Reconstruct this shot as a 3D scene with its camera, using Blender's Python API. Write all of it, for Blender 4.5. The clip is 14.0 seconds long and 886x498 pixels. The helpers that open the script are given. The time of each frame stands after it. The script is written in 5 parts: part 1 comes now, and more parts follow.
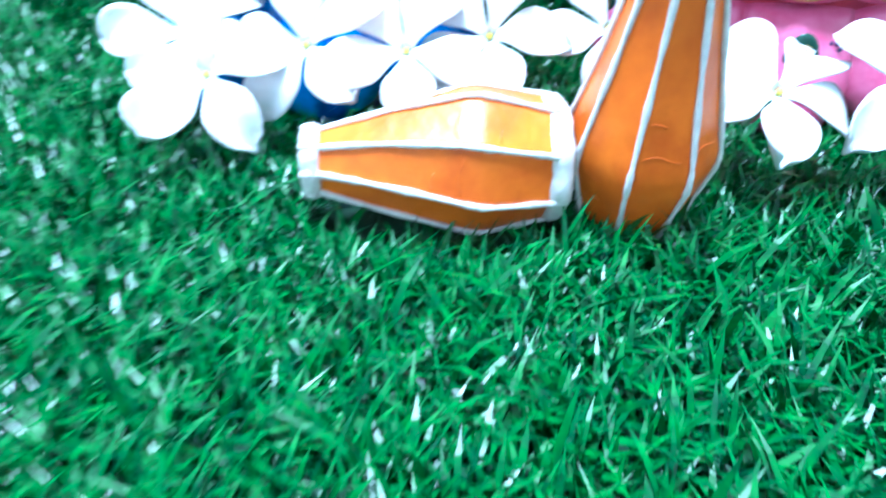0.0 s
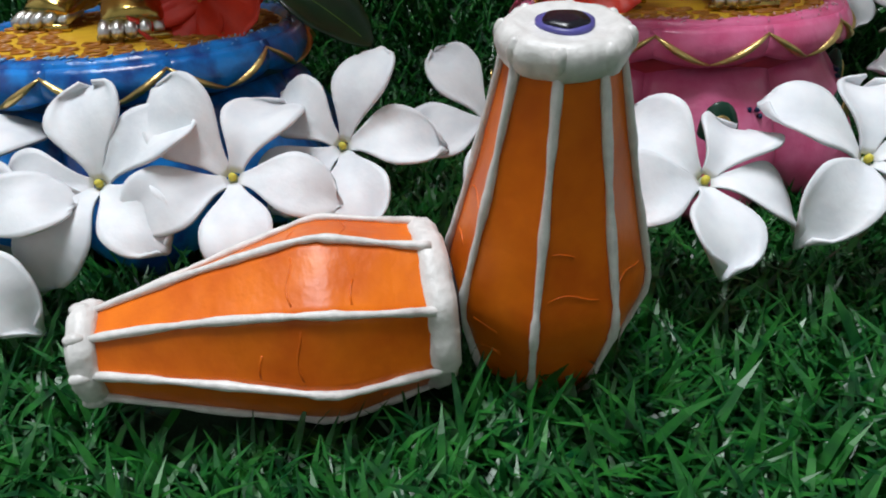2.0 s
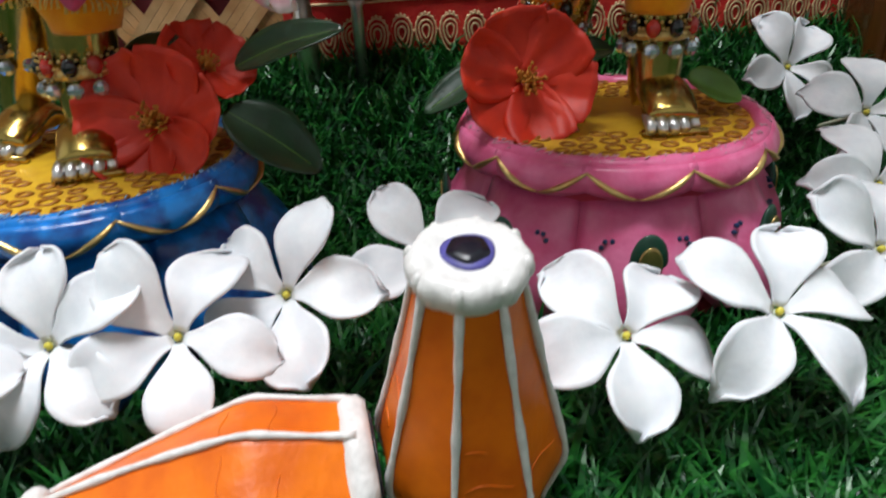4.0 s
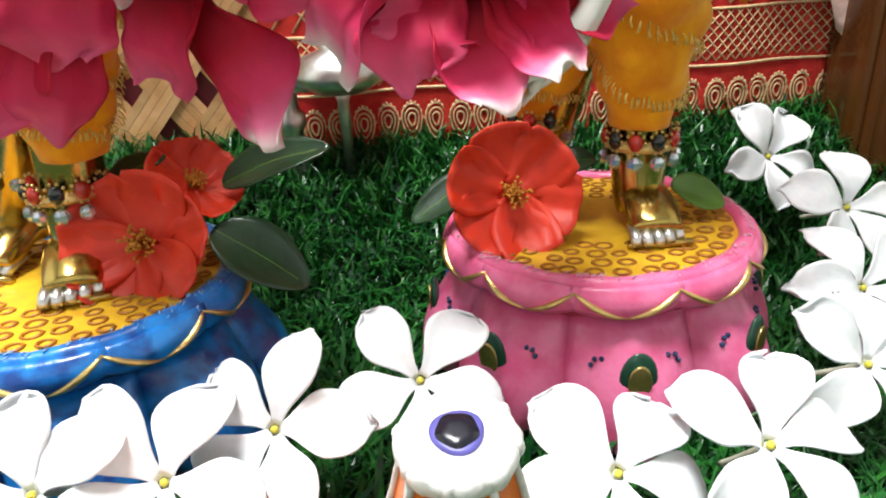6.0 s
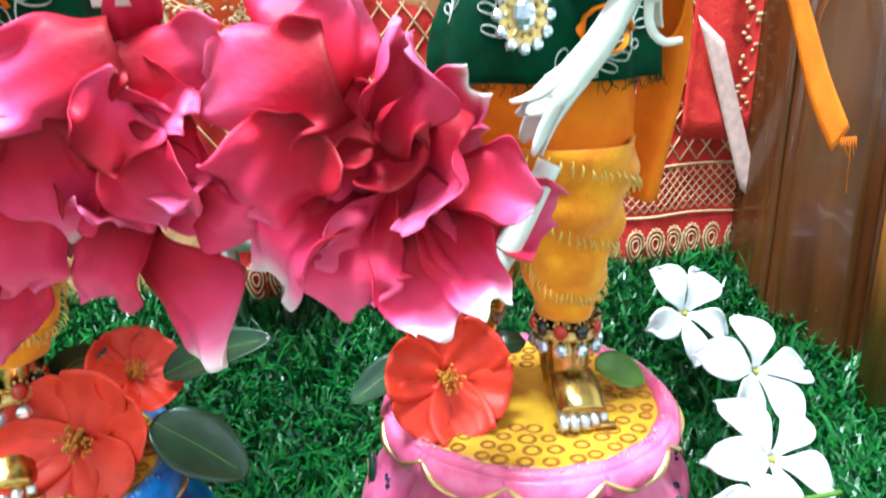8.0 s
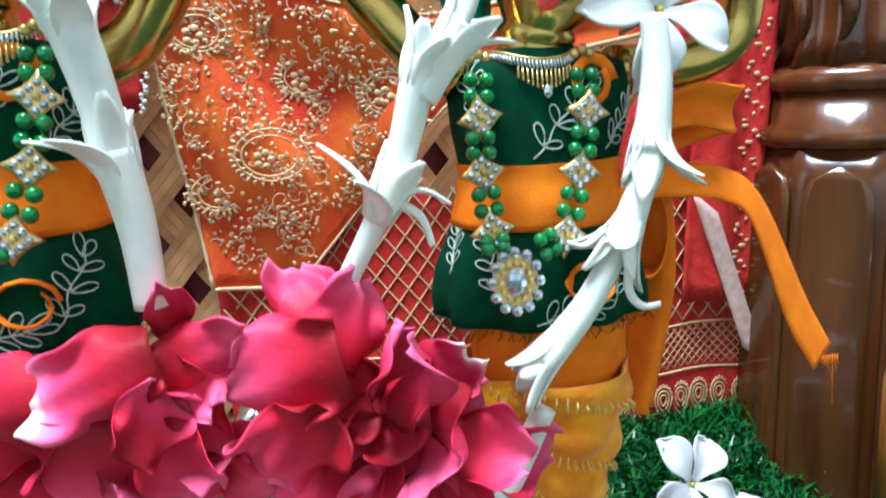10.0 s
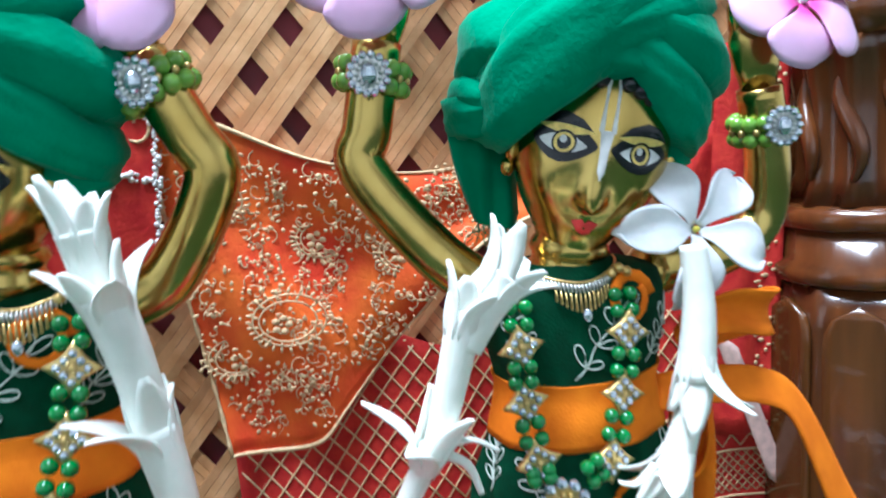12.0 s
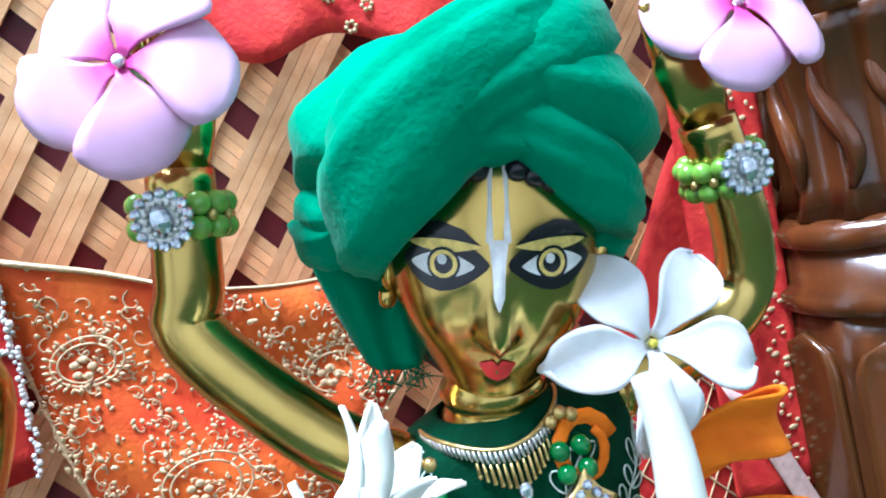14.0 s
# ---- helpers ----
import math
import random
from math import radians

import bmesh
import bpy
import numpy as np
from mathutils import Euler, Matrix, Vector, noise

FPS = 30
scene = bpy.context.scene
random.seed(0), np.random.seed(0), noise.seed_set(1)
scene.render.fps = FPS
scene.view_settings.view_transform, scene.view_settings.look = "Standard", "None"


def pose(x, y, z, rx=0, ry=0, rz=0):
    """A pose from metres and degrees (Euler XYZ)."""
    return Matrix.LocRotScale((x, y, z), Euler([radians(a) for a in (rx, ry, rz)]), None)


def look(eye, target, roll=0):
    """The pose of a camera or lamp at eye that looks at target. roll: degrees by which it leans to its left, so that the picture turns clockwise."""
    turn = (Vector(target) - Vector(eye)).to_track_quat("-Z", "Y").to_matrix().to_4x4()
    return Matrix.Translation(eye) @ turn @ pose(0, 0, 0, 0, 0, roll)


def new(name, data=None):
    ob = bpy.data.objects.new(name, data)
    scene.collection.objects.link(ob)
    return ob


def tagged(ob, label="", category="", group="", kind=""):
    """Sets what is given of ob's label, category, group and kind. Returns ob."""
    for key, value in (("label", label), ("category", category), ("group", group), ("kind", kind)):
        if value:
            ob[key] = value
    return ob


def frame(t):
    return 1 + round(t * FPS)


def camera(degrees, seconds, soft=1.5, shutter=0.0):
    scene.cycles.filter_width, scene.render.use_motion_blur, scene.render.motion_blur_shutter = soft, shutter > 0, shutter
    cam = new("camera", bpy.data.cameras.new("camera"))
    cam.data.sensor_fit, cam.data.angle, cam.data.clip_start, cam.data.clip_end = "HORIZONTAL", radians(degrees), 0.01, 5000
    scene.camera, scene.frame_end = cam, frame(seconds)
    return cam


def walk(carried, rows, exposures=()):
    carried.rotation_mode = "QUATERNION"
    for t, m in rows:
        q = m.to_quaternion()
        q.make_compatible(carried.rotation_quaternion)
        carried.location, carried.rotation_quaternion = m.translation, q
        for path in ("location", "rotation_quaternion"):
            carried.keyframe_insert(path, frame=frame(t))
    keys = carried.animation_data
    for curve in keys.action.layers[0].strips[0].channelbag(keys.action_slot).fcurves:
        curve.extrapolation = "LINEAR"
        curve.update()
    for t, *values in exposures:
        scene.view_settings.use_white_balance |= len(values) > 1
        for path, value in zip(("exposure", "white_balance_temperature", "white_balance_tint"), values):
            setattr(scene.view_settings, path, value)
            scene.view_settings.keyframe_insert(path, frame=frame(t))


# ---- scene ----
cam = camera(64.0, 14.0, 1.9, 0.5)
PATH = [
    (0, (0.014, -0.02, 0.084), (-0.08, 1.643, -1.023), 1.6),
    (0.5, (0.01, 0.006, 0.067), (0.18, 1.793, -0.815), 1.7),
    (1, (0.017, 0.017, 0.073), (0.2, 1.819, -0.774), 1.7),
    (1.5, (0.022, 0.02, 0.077), (0.132, 1.803, -0.822), -1.4),
    (2, (0.026, 0.022, 0.077), (0.119, 1.79, -0.853), -2.4),
    (2.5, (0.027, 0.02, 0.08), (0.143, 1.791, -0.842), -1.8),
    (3, (0.028, 0.021, 0.079), (0.148, 1.797, -0.833), -1.9),
    (3.5, (0.033, 0.025, 0.09), (0.166, 1.809, -0.804), -2.4),
    (4, (0.038, 0.028, 0.104), (0.162, 1.805, -0.805), -3.0),
    (4.2, (0.04, 0.031, 0.109), (0.177, 1.801, -0.812), -3.5),
    (6.3, (0.04, 0.036, 0.122), (0.211, 1.865, -0.668), -3.3),
    (6.5, (0.04, 0.035, 0.123), (0.214, 1.87, -0.653), -3.1),
    (7, (0.04, 0.036, 0.131), (0.226, 1.882, -0.614), -2.7),
    (7.5, (0.043, 0.035, 0.145), (0.354, 1.892, -0.529), -1.9),
    (8, (0.042, 0.037, 0.151), (0.395, 1.907, -0.464), -1.7),
    (8.5, (0.042, 0.035, 0.164), (0.379, 1.939, -0.344), -1.6),
    (8.7, (0.043, 0.034, 0.166), (0.361, 1.951, -0.308), -3.2),
    (10.8, (0.048, 0.03, 0.214), (0.352, 1.965, -0.189), -3.2),
    (11, (0.047, 0.028, 0.217), (0.364, 1.965, -0.169), -3.3),
    (11.5, (0.047, 0.024, 0.229), (0.394, 1.968, -0.085), -2.7),
    (12, (0.041, 0.045, 0.239), (0.391, 1.989, -0.079), -5.1),
    (12.5, (0.051, 0.072, 0.247), (0.399, 2.009, -0.113), -9.0),
    (13, (0.073, 0.087, 0.247), (0.342, 2.031, -0.143), -14.1),
    (13.5, (0.076, 0.09, 0.251), (0.408, 2.042, -0.036), -14.8),
    (14, (0.08, 0.087, 0.251), (0.413, 2.044, 0.009), -15.9),
]
EXPOSURES = [
    (0.0, 1.5, 4300, 2), (0.4, 0.65, 4600, 3), (0.8, 0.05, 5100, 4), (1.2, -0.60, 5600, 6), (2.0, -0.55, 6000, 9), (2.5, -0.22, 6100, 9), (3.2, -0.15, 6100, 9), (4.2, -0.30, 6100, 9),
    (6.3, 0.95, 6400, 9), (7.0, 1.3, 6400, 7), (7.5, 1.55, 6000, 5), (8.0, 1.62, 5300, 1), (8.7, 1.50, 4900, 0), (10.8, 0.70, 5350, 5), (12.0, 0.78, 5150, 7), (14.0, 1.12, 4950, 10),
]
walk(cam, [(t, look(eye, target, roll)) for t, eye, target, roll in PATH], EXPOSURES)

# ---- light ----
world = bpy.data.worlds.new("room_light")
scene.world = world
world.use_nodes = True
world.node_tree.nodes["Background"].inputs["Color"].default_value = (0.9, 0.95, 1.0, 1)
world.node_tree.nodes["Background"].inputs["Strength"].default_value = 0.25


def area(name, eye, target, sx, sy, watts, colour):
    data = bpy.data.lights.new(name, "AREA")
    data.shape, data.size, data.size_y, data.energy, data.color = "RECTANGLE", sx, sy, watts, colour
    ob = new(name, data)
    ob.matrix_world = look(eye, target)
    return ob


area("ceiling_lamp_light", (-0.16, 0.11, 1.50), (0.01, 0.14, 0.0), 0.7, 0.45, 35.0, (1.0, 0.985, 0.96))


# ---- materials ----
def mat(name, col, rough=0.5, metal=0.0, col2=None, scale=150.0, bump=0.0, bscale=900.0, sss=0.0, coat=0.0, sheen=0.0, spread=0.35, spec=0.5, grain=None):
    m = bpy.data.materials.new(name)
    m.use_nodes = True
    nt = m.node_tree
    b = nt.nodes["Principled BSDF"]
    b.inputs["Roughness"].default_value, b.inputs["Metallic"].default_value = rough, metal
    b.inputs["Coat Weight"].default_value, b.inputs["Sheen Weight"].default_value = coat, sheen
    b.inputs["Specular IOR Level"].default_value = spec
    if sss:
        b.inputs["Subsurface Weight"].default_value = sss
        b.inputs["Subsurface Radius"].default_value = (0.003, 0.002, 0.002)
    co = nt.nodes.new("ShaderNodeTexCoord")
    n1 = nt.nodes.new("ShaderNodeTexNoise")
    n1.inputs["Scale"].default_value, n1.inputs["Detail"].default_value = scale, 4
    n2 = nt.nodes.new("ShaderNodeTexNoise")
    n2.inputs["Scale"].default_value, n2.inputs["Detail"].default_value = bscale, 3
    mp = nt.nodes.new("ShaderNodeMapping")
    mp.inputs["Scale"].default_value = grain or (1, 1, 1)
    nt.links.new(co.outputs["Object"], mp.inputs["Vector"])
    for n in (n1, n2):
        nt.links.new(mp.outputs["Vector"], n.inputs["Vector"])
    ramp = nt.nodes.new("ShaderNodeValToRGB")
    c2 = col2 or tuple(c * 0.72 for c in col)
    ramp.color_ramp.elements[0].position, ramp.color_ramp.elements[1].position = 0.5 - spread / 2, 0.5 + spread / 2
    ramp.color_ramp.elements[0].color, ramp.color_ramp.elements[1].color = (*c2, 1), (*col, 1)
    nt.links.new(n1.outputs["Fac"], ramp.inputs["Fac"])
    nt.links.new(ramp.outputs["Color"], b.inputs["Base Color"])
    if bump:
        bp = nt.nodes.new("ShaderNodeBump")
        bp.inputs["Strength"].default_value, bp.inputs["Distance"].default_value = bump, 0.0006
        nt.links.new(n2.outputs["Fac"], bp.inputs["Height"])
        nt.links.new(bp.outputs["Normal"], b.inputs["Normal"])
    return m


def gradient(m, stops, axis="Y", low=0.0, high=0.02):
    """Colour along the mesh's UV v, for petals whose base and tip differ, and for shade painted into the rose petals.
    """
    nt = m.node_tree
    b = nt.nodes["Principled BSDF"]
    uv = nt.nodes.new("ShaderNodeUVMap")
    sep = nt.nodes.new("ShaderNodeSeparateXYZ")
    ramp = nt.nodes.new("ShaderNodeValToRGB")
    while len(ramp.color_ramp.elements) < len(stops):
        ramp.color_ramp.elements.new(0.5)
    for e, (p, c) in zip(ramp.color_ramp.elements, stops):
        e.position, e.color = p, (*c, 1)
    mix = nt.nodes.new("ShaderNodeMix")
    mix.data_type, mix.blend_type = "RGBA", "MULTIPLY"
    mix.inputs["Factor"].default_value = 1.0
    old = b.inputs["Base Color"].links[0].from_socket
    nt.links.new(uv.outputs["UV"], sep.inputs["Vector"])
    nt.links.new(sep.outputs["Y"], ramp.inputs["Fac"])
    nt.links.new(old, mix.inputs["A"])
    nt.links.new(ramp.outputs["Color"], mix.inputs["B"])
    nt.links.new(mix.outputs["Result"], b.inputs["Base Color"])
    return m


WHITE3 = (1, 1, 1)
M_SOIL = mat("mat_backing", (0.012, 0.05, 0.02), 0.9, scale=300, bump=0.5)
M_GRASS = mat("artificial_grass", (0.026, 0.170, 0.020), 0.33, col2=(0.003, 0.048, 0.014), scale=240, spec=0.45)
M_ORANGE = mat("orange_paint", (0.84, 0.19, 0.004), 0.36, col2=(0.62, 0.105, 0.003), scale=110, bump=0.35, bscale=260, spec=0.35)
M_WPAINT = mat("white_paint", (0.82, 0.80, 0.78), 0.4, col2=(0.66, 0.64, 0.62), scale=500, bump=0.3)
M_BLACK = mat("black_paint", (0.012, 0.012, 0.02), 0.25, scale=400)
M_VIOLET = mat("violet_ring", (0.10, 0.09, 0.36), 0.4, scale=400)
M_PETAL = mat("white_petal", (0.82, 0.83, 0.85), 0.5, col2=(0.70, 0.72, 0.76), scale=160, bump=0.25, bscale=420, sss=0.15, spec=0.3)
M_YELC = mat("yellow_throat", (0.72, 0.62, 0.06), 0.5, scale=700)
M_STEM = mat("pale_stem", (0.62, 0.68, 0.52), 0.5, scale=400)
M_PINK = mat("pink_enamel", (0.86, 0.20, 0.40), 0.33, col2=(0.76, 0.11, 0.27), scale=140, bump=0.4, bscale=450, coat=0.2, spread=0.25)
M_PALEPINK = mat("pale_pink_strokes", (0.86, 0.45, 0.56), 0.4, scale=600)
M_PALEBLUE = mat("pale_blue_strokes", (0.25, 0.50, 0.82), 0.4, scale=600)
M_RED = mat("red_enamel", (0.62, 0.05, 0.10), 0.3, scale=200, coat=0.4)
M_BLUE = mat("blue_enamel", (0.015, 0.24, 0.72), 0.3, col2=(0.006, 0.055, 0.27), scale=170, bump=0.4, bscale=400, coat=0.3, spread=0.25)
M_NAVY = mat("navy_enamel", (0.012, 0.05, 0.16), 0.3, col2=(0.006, 0.02, 0.06), scale=160, bump=0.3, coat=0.4)
M_GOLD = mat("gold_leaf_paint", (0.80, 0.58, 0.22), 0.3, 0.9, scale=300, bump=0.3)
M_YTOP = mat("yellow_enamel", (0.80, 0.50, 0.025), 0.38, col2=(0.66, 0.36, 0.02), scale=200, bump=0.2)
M_OCHRE = mat("ochre_rings", (0.45, 0.17, 0.015), 0.4, scale=500)
M_DKGREEN = mat("dark_green_enamel", (0.015, 0.075, 0.045), 0.3, scale=600, coat=0.3)
M_BRASS = mat("polished_brass", (0.58, 0.43, 0.13), 0.2, 1.0, col2=(0.46, 0.32, 0.08), scale=70, bump=0.06, bscale=300)
M_REDPETAL = mat("red_petal", (0.72, 0.038, 0.007), 0.5, col2=(0.56, 0.02, 0.005), scale=160, bump=0.3, bscale=350, sss=0.15)
M_LEAF = mat("dark_leaf", (0.018, 0.06, 0.022), 0.3, col2=(0.01, 0.032, 0.016), scale=120, bump=0.3, bscale=300, coat=0.2)
M_LEAFL = mat("light_leaf", (0.10, 0.22, 0.02), 0.4, scale=150, bump=0.3, bscale=300)
M_STAMEN = mat("stamen", (0.62, 0.25, 0.02), 0.6, scale=800)
M_GREEN = mat("green_cotton", (0.002, 0.25, 0.125), 0.85, col2=(0.002, 0.19, 0.09), scale=90, bump=0.5, bscale=620, sheen=0.08, spec=0.12)
M_TUNIC = mat("dark_green_print", (0.003, 0.050, 0.020), 0.85, col2=(0.002, 0.030, 0.012), scale=200, bump=0.3, bscale=1800, spec=0.12)
M_PRINT = mat("white_print", (0.62, 0.70, 0.62), 0.85, scale=900, bump=0.3)
M_SATIN = mat("orange_cloth", (0.95, 0.25, 0.004), 0.75, col2=(0.80, 0.18, 0.003), scale=120, bump=0.2, bscale=1500, spec=0.15)
M_VELVET = mat("yellow_velvet", (0.95, 0.43, 0.007), 0.75, col2=(0.76, 0.23, 0.004), scale=110, bump=0.4, bscale=1100, sheen=0.2, spec=0.15)
M_GTHREAD = mat("gold_thread", (0.95, 0.72, 0.20), 0.35, 0.3, scale=900)
# Dark stops near v=0 paint in the shade inside the bunch; pale claws are real.
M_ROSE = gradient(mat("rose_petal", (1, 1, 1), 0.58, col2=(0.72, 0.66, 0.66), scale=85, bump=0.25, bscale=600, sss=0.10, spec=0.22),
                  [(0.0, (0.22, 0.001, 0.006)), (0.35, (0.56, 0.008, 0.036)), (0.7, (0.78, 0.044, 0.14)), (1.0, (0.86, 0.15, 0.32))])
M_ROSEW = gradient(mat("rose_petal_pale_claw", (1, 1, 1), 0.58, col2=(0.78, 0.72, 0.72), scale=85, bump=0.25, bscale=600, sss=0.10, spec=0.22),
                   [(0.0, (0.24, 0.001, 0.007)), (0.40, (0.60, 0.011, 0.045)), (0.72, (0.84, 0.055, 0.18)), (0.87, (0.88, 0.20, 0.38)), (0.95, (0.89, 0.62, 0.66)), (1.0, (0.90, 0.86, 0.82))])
M_PERI = gradient(mat("pink_petal", (1, 1, 1), 0.5, col2=(0.94, 0.94, 0.94), scale=200, sss=0.2),
                  [(0.0, (0.50, 0.02, 0.22)), (0.17, (0.62, 0.08, 0.36)), (0.40, (0.70, 0.38, 0.62)), (1.0, (0.70, 0.47, 0.69))])
M_TUBER = mat("tuberose", (0.84, 0.85, 0.80), 0.42, col2=(0.74, 0.77, 0.70), scale=140, bump=0.15, bscale=400, sss=0.25)
M_BEAD = mat("green_bead", (0.01, 0.20, 0.035), 0.12, scale=300, coat=0.5)
M_BEADL = mat("light_green_bead", (0.20, 0.42, 0.05), 0.2, scale=300, coat=0.4)
M_STONE = mat("clear_rhinestone", (0.75, 0.80, 0.86), 0.08, 0.75, col2=(0.35, 0.40, 0.48), scale=700)
M_RUBY = mat("red_stone", (0.5, 0.02, 0.01), 0.1, scale=300, coat=0.5)
M_ONYX = mat("black_stone", (0.01, 0.01, 0.012), 0.1, scale=300, coat=0.5)
M_SILVER = mat("silver", (0.78, 0.77, 0.75), 0.38, 1.0, scale=200)
M_WOOD = mat("varnished_wood", (0.130, 0.040, 0.008), 0.2, col2=(0.034, 0.010, 0.004), scale=110, bump=0.2, bscale=300, coat=0.4, grain=(1, 1, 0.10), spread=0.6)
M_WOODL = mat("light_wood", (0.36, 0.15, 0.024), 0.35, col2=(0.17, 0.062, 0.010), scale=190, bump=0.2, bscale=300, coat=0.3, grain=(1, 1, 0.08))
M_AMBER = mat("amber_wood", (0.11, 0.038, 0.007), 0.24, col2=(0.036, 0.011, 0.003), scale=120, bump=0.2, bscale=300, coat=0.4, grain=(1, 1, 0.10), spread=0.6)
M_CANE = mat("cane_strip", (0.74, 0.44, 0.21), 0.5, col2=(0.58, 0.30, 0.12), scale=120, bump=0.3, bscale=500)
for m_ in (M_CANE,):
    nt_ = m_.node_tree
    geo_, hsv_ = nt_.nodes.new("ShaderNodeNewGeometry"), nt_.nodes.new("ShaderNodeHueSaturation")
    mr_ = nt_.nodes.new("ShaderNodeMapRange")
    mr_.inputs["To Min"].default_value, mr_.inputs["To Max"].default_value = 0.72, 1.18
    src_ = nt_.nodes["Principled BSDF"].inputs["Base Color"].links[0].from_socket
    nt_.links.new(geo_.outputs["Random Per Island"], mr_.inputs["Value"])
    nt_.links.new(mr_.outputs["Result"], hsv_.inputs["Value"])
    nt_.links.new(src_, hsv_.inputs["Color"])
    nt_.links.new(hsv_.outputs["Color"], nt_.nodes["Principled BSDF"].inputs["Base Color"])
M_MAROON = mat("maroon_panel", (0.26, 0.020, 0.035), 0.6, col2=(0.06, 0.008, 0.018), scale=25)
M_BROCADE = mat("orange_brocade", (0.88, 0.20, 0.025), 0.65, col2=(0.68, 0.05, 0.018), scale=38, bump=0.5, bscale=700, spec=0.2)
M_REDNET = mat("red_net_cloth", (0.62, 0.045, 0.03), 0.7, col2=(0.46, 0.018, 0.02), scale=150, bump=0.6, bscale=600, spec=0.2)
M_SCROLL = mat("gold_embroidery", (0.80, 0.58, 0.32), 0.5, 0.15, scale=600, bump=0.4)
M_CREAM = mat("cream_sheer", (0.76, 0.52, 0.46), 0.6, scale=300)
M_WALL = mat("wall_paint", (0.72, 0.72, 0.70), 0.85, col2=(0.66, 0.66, 0.65), scale=6)
M_WHITE_EYE = mat("eye_white", (0.85, 0.85, 0.85), 0.3, scale=300)
M_LIP = mat("lip_red", (0.80, 0.035, 0.03), 0.4, scale=300)


# ---- mesh helpers ----
def link(name, bm, material, smooth=True):
    me = bpy.data.meshes.new(name)
    bm.to_mesh(me)
    bm.free()
    for m in material if isinstance(material, (list, tuple)) else [material]:
        me.materials.append(m)
    if smooth:
        me.polygons.foreach_set("use_smooth", [True] * len(me.polygons))
    return me


def part(name, bm, material, parent, label="", smooth=True):
    ob = new(name, link(name, bm, material, smooth))
    ob.parent = parent
    if label:
        tagged(ob, label)
    return ob


def thing(name, label, category, group="", kind="", at=None):
    ob = new(name)
    ob.empty_display_size = 0.01
    if at is not None:
        ob.matrix_basis = at
    return tagged(ob, label, category, group, kind)


def solo(name, bm, material, label, category, group="", kind="", smooth=True):
    return tagged(new(name, link(name, bm, material, smooth)), label, category, group, kind)


def V(*a):
    return Vector(a)


def spline(pts, n):
    """n + 1 points on a smooth curve through pts."""
    pts = [Vector(p) for p in pts]
    out = []
    for k in range(n + 1):
        s = k / n * (len(pts) - 1)
        i = min(int(s), len(pts) - 2)
        f = s - i
        p0, p1, p2, p3 = pts[max(i - 1, 0)], pts[i], pts[i + 1], pts[min(i + 2, len(pts) - 1)]
        out.append(0.5 * (2 * p1 + (p2 - p0) * f + (2 * p0 - 5 * p1 + 4 * p2 - p3) * f * f + (3 * p1 - p0 - 3 * p2 + p3) * f ** 3))
    return out


def tube(bm, pts, radii, seg=10, flat=1.0, up=(0, 0, 1), wob=None, closed=False, cap=True, mi=0):
    """A swept tube; radii a number, a list or a function of 0..1; flat squashes it along the frame's second axis."""
    pts = [Vector(p) for p in pts]
    n = len(pts)
    rings = []
    ref = Vector(up)
    run = pts[-1] - pts[0]
    if not closed and run.length > 1e-9 and abs(run.normalized().z) > 0.6 and ref.z > 0.9:
        ref = Vector((0, 1, 0))
    for i, p in enumerate(pts):
        a = pts[(i - 1) % n] if (closed or i) else p
        b = pts[(i + 1) % n] if (closed or i < n - 1) else p
        d = (b - a).normalized()
        s = d.cross(ref)
        if s.length < 1e-4:
            s = d.cross(Vector((0.3, 1, 0.2)))
        s.normalize()
        w = s.cross(d)
        f = i / max(n - 1, 1)
        r = radii(f) if callable(radii) else (radii[i] if isinstance(radii, (list, tuple)) else radii)
        ring = []
        for k in range(seg):
            t = 2 * math.pi * k / seg
            q = r * (1 + (wob(f, t) if wob else 0))
            ring.append(bm.verts.new(p + s * math.cos(t) * q + w * math.sin(t) * q * flat))
        rings.append(ring)
    m = n if closed else n - 1
    for i in range(m):
        a, b = rings[i], rings[(i + 1) % n]
        for k in range(seg):
            fc = bm.faces.new((a[k], a[(k + 1) % seg], b[(k + 1) % seg], b[k]))
            fc.material_index = mi
    if cap and not closed:
        for r in (rings[0][::-1], rings[-1]):
            bm.faces.new(r).material_index = mi
    return bm


def lathe(bm, profile, seg=32, wob=None, mi=0, mat4=None, cap=True):
    """profile: (radius, z); wob(t, i) scales the radius."""
    rings = []
    for i, (r, z) in enumerate(profile):
        ring = []
        for k in range(seg):
            t = 2 * math.pi * k / seg
            q = r * (wob(t, i) if wob else 1)
            p = Vector((q * math.cos(t), q * math.sin(t), z))
            ring.append(bm.verts.new(mat4 @ p if mat4 else p))
        rings.append(ring)
    for a, b in zip(rings, rings[1:]):
        for k in range(seg):
            bm.faces.new((a[k], a[(k + 1) % seg], b[(k + 1) % seg], b[k])).material_index = mi
    if cap:
        for r in (rings[0][::-1], rings[-1]):
            bm.faces.new(r).material_index = mi
    return bm


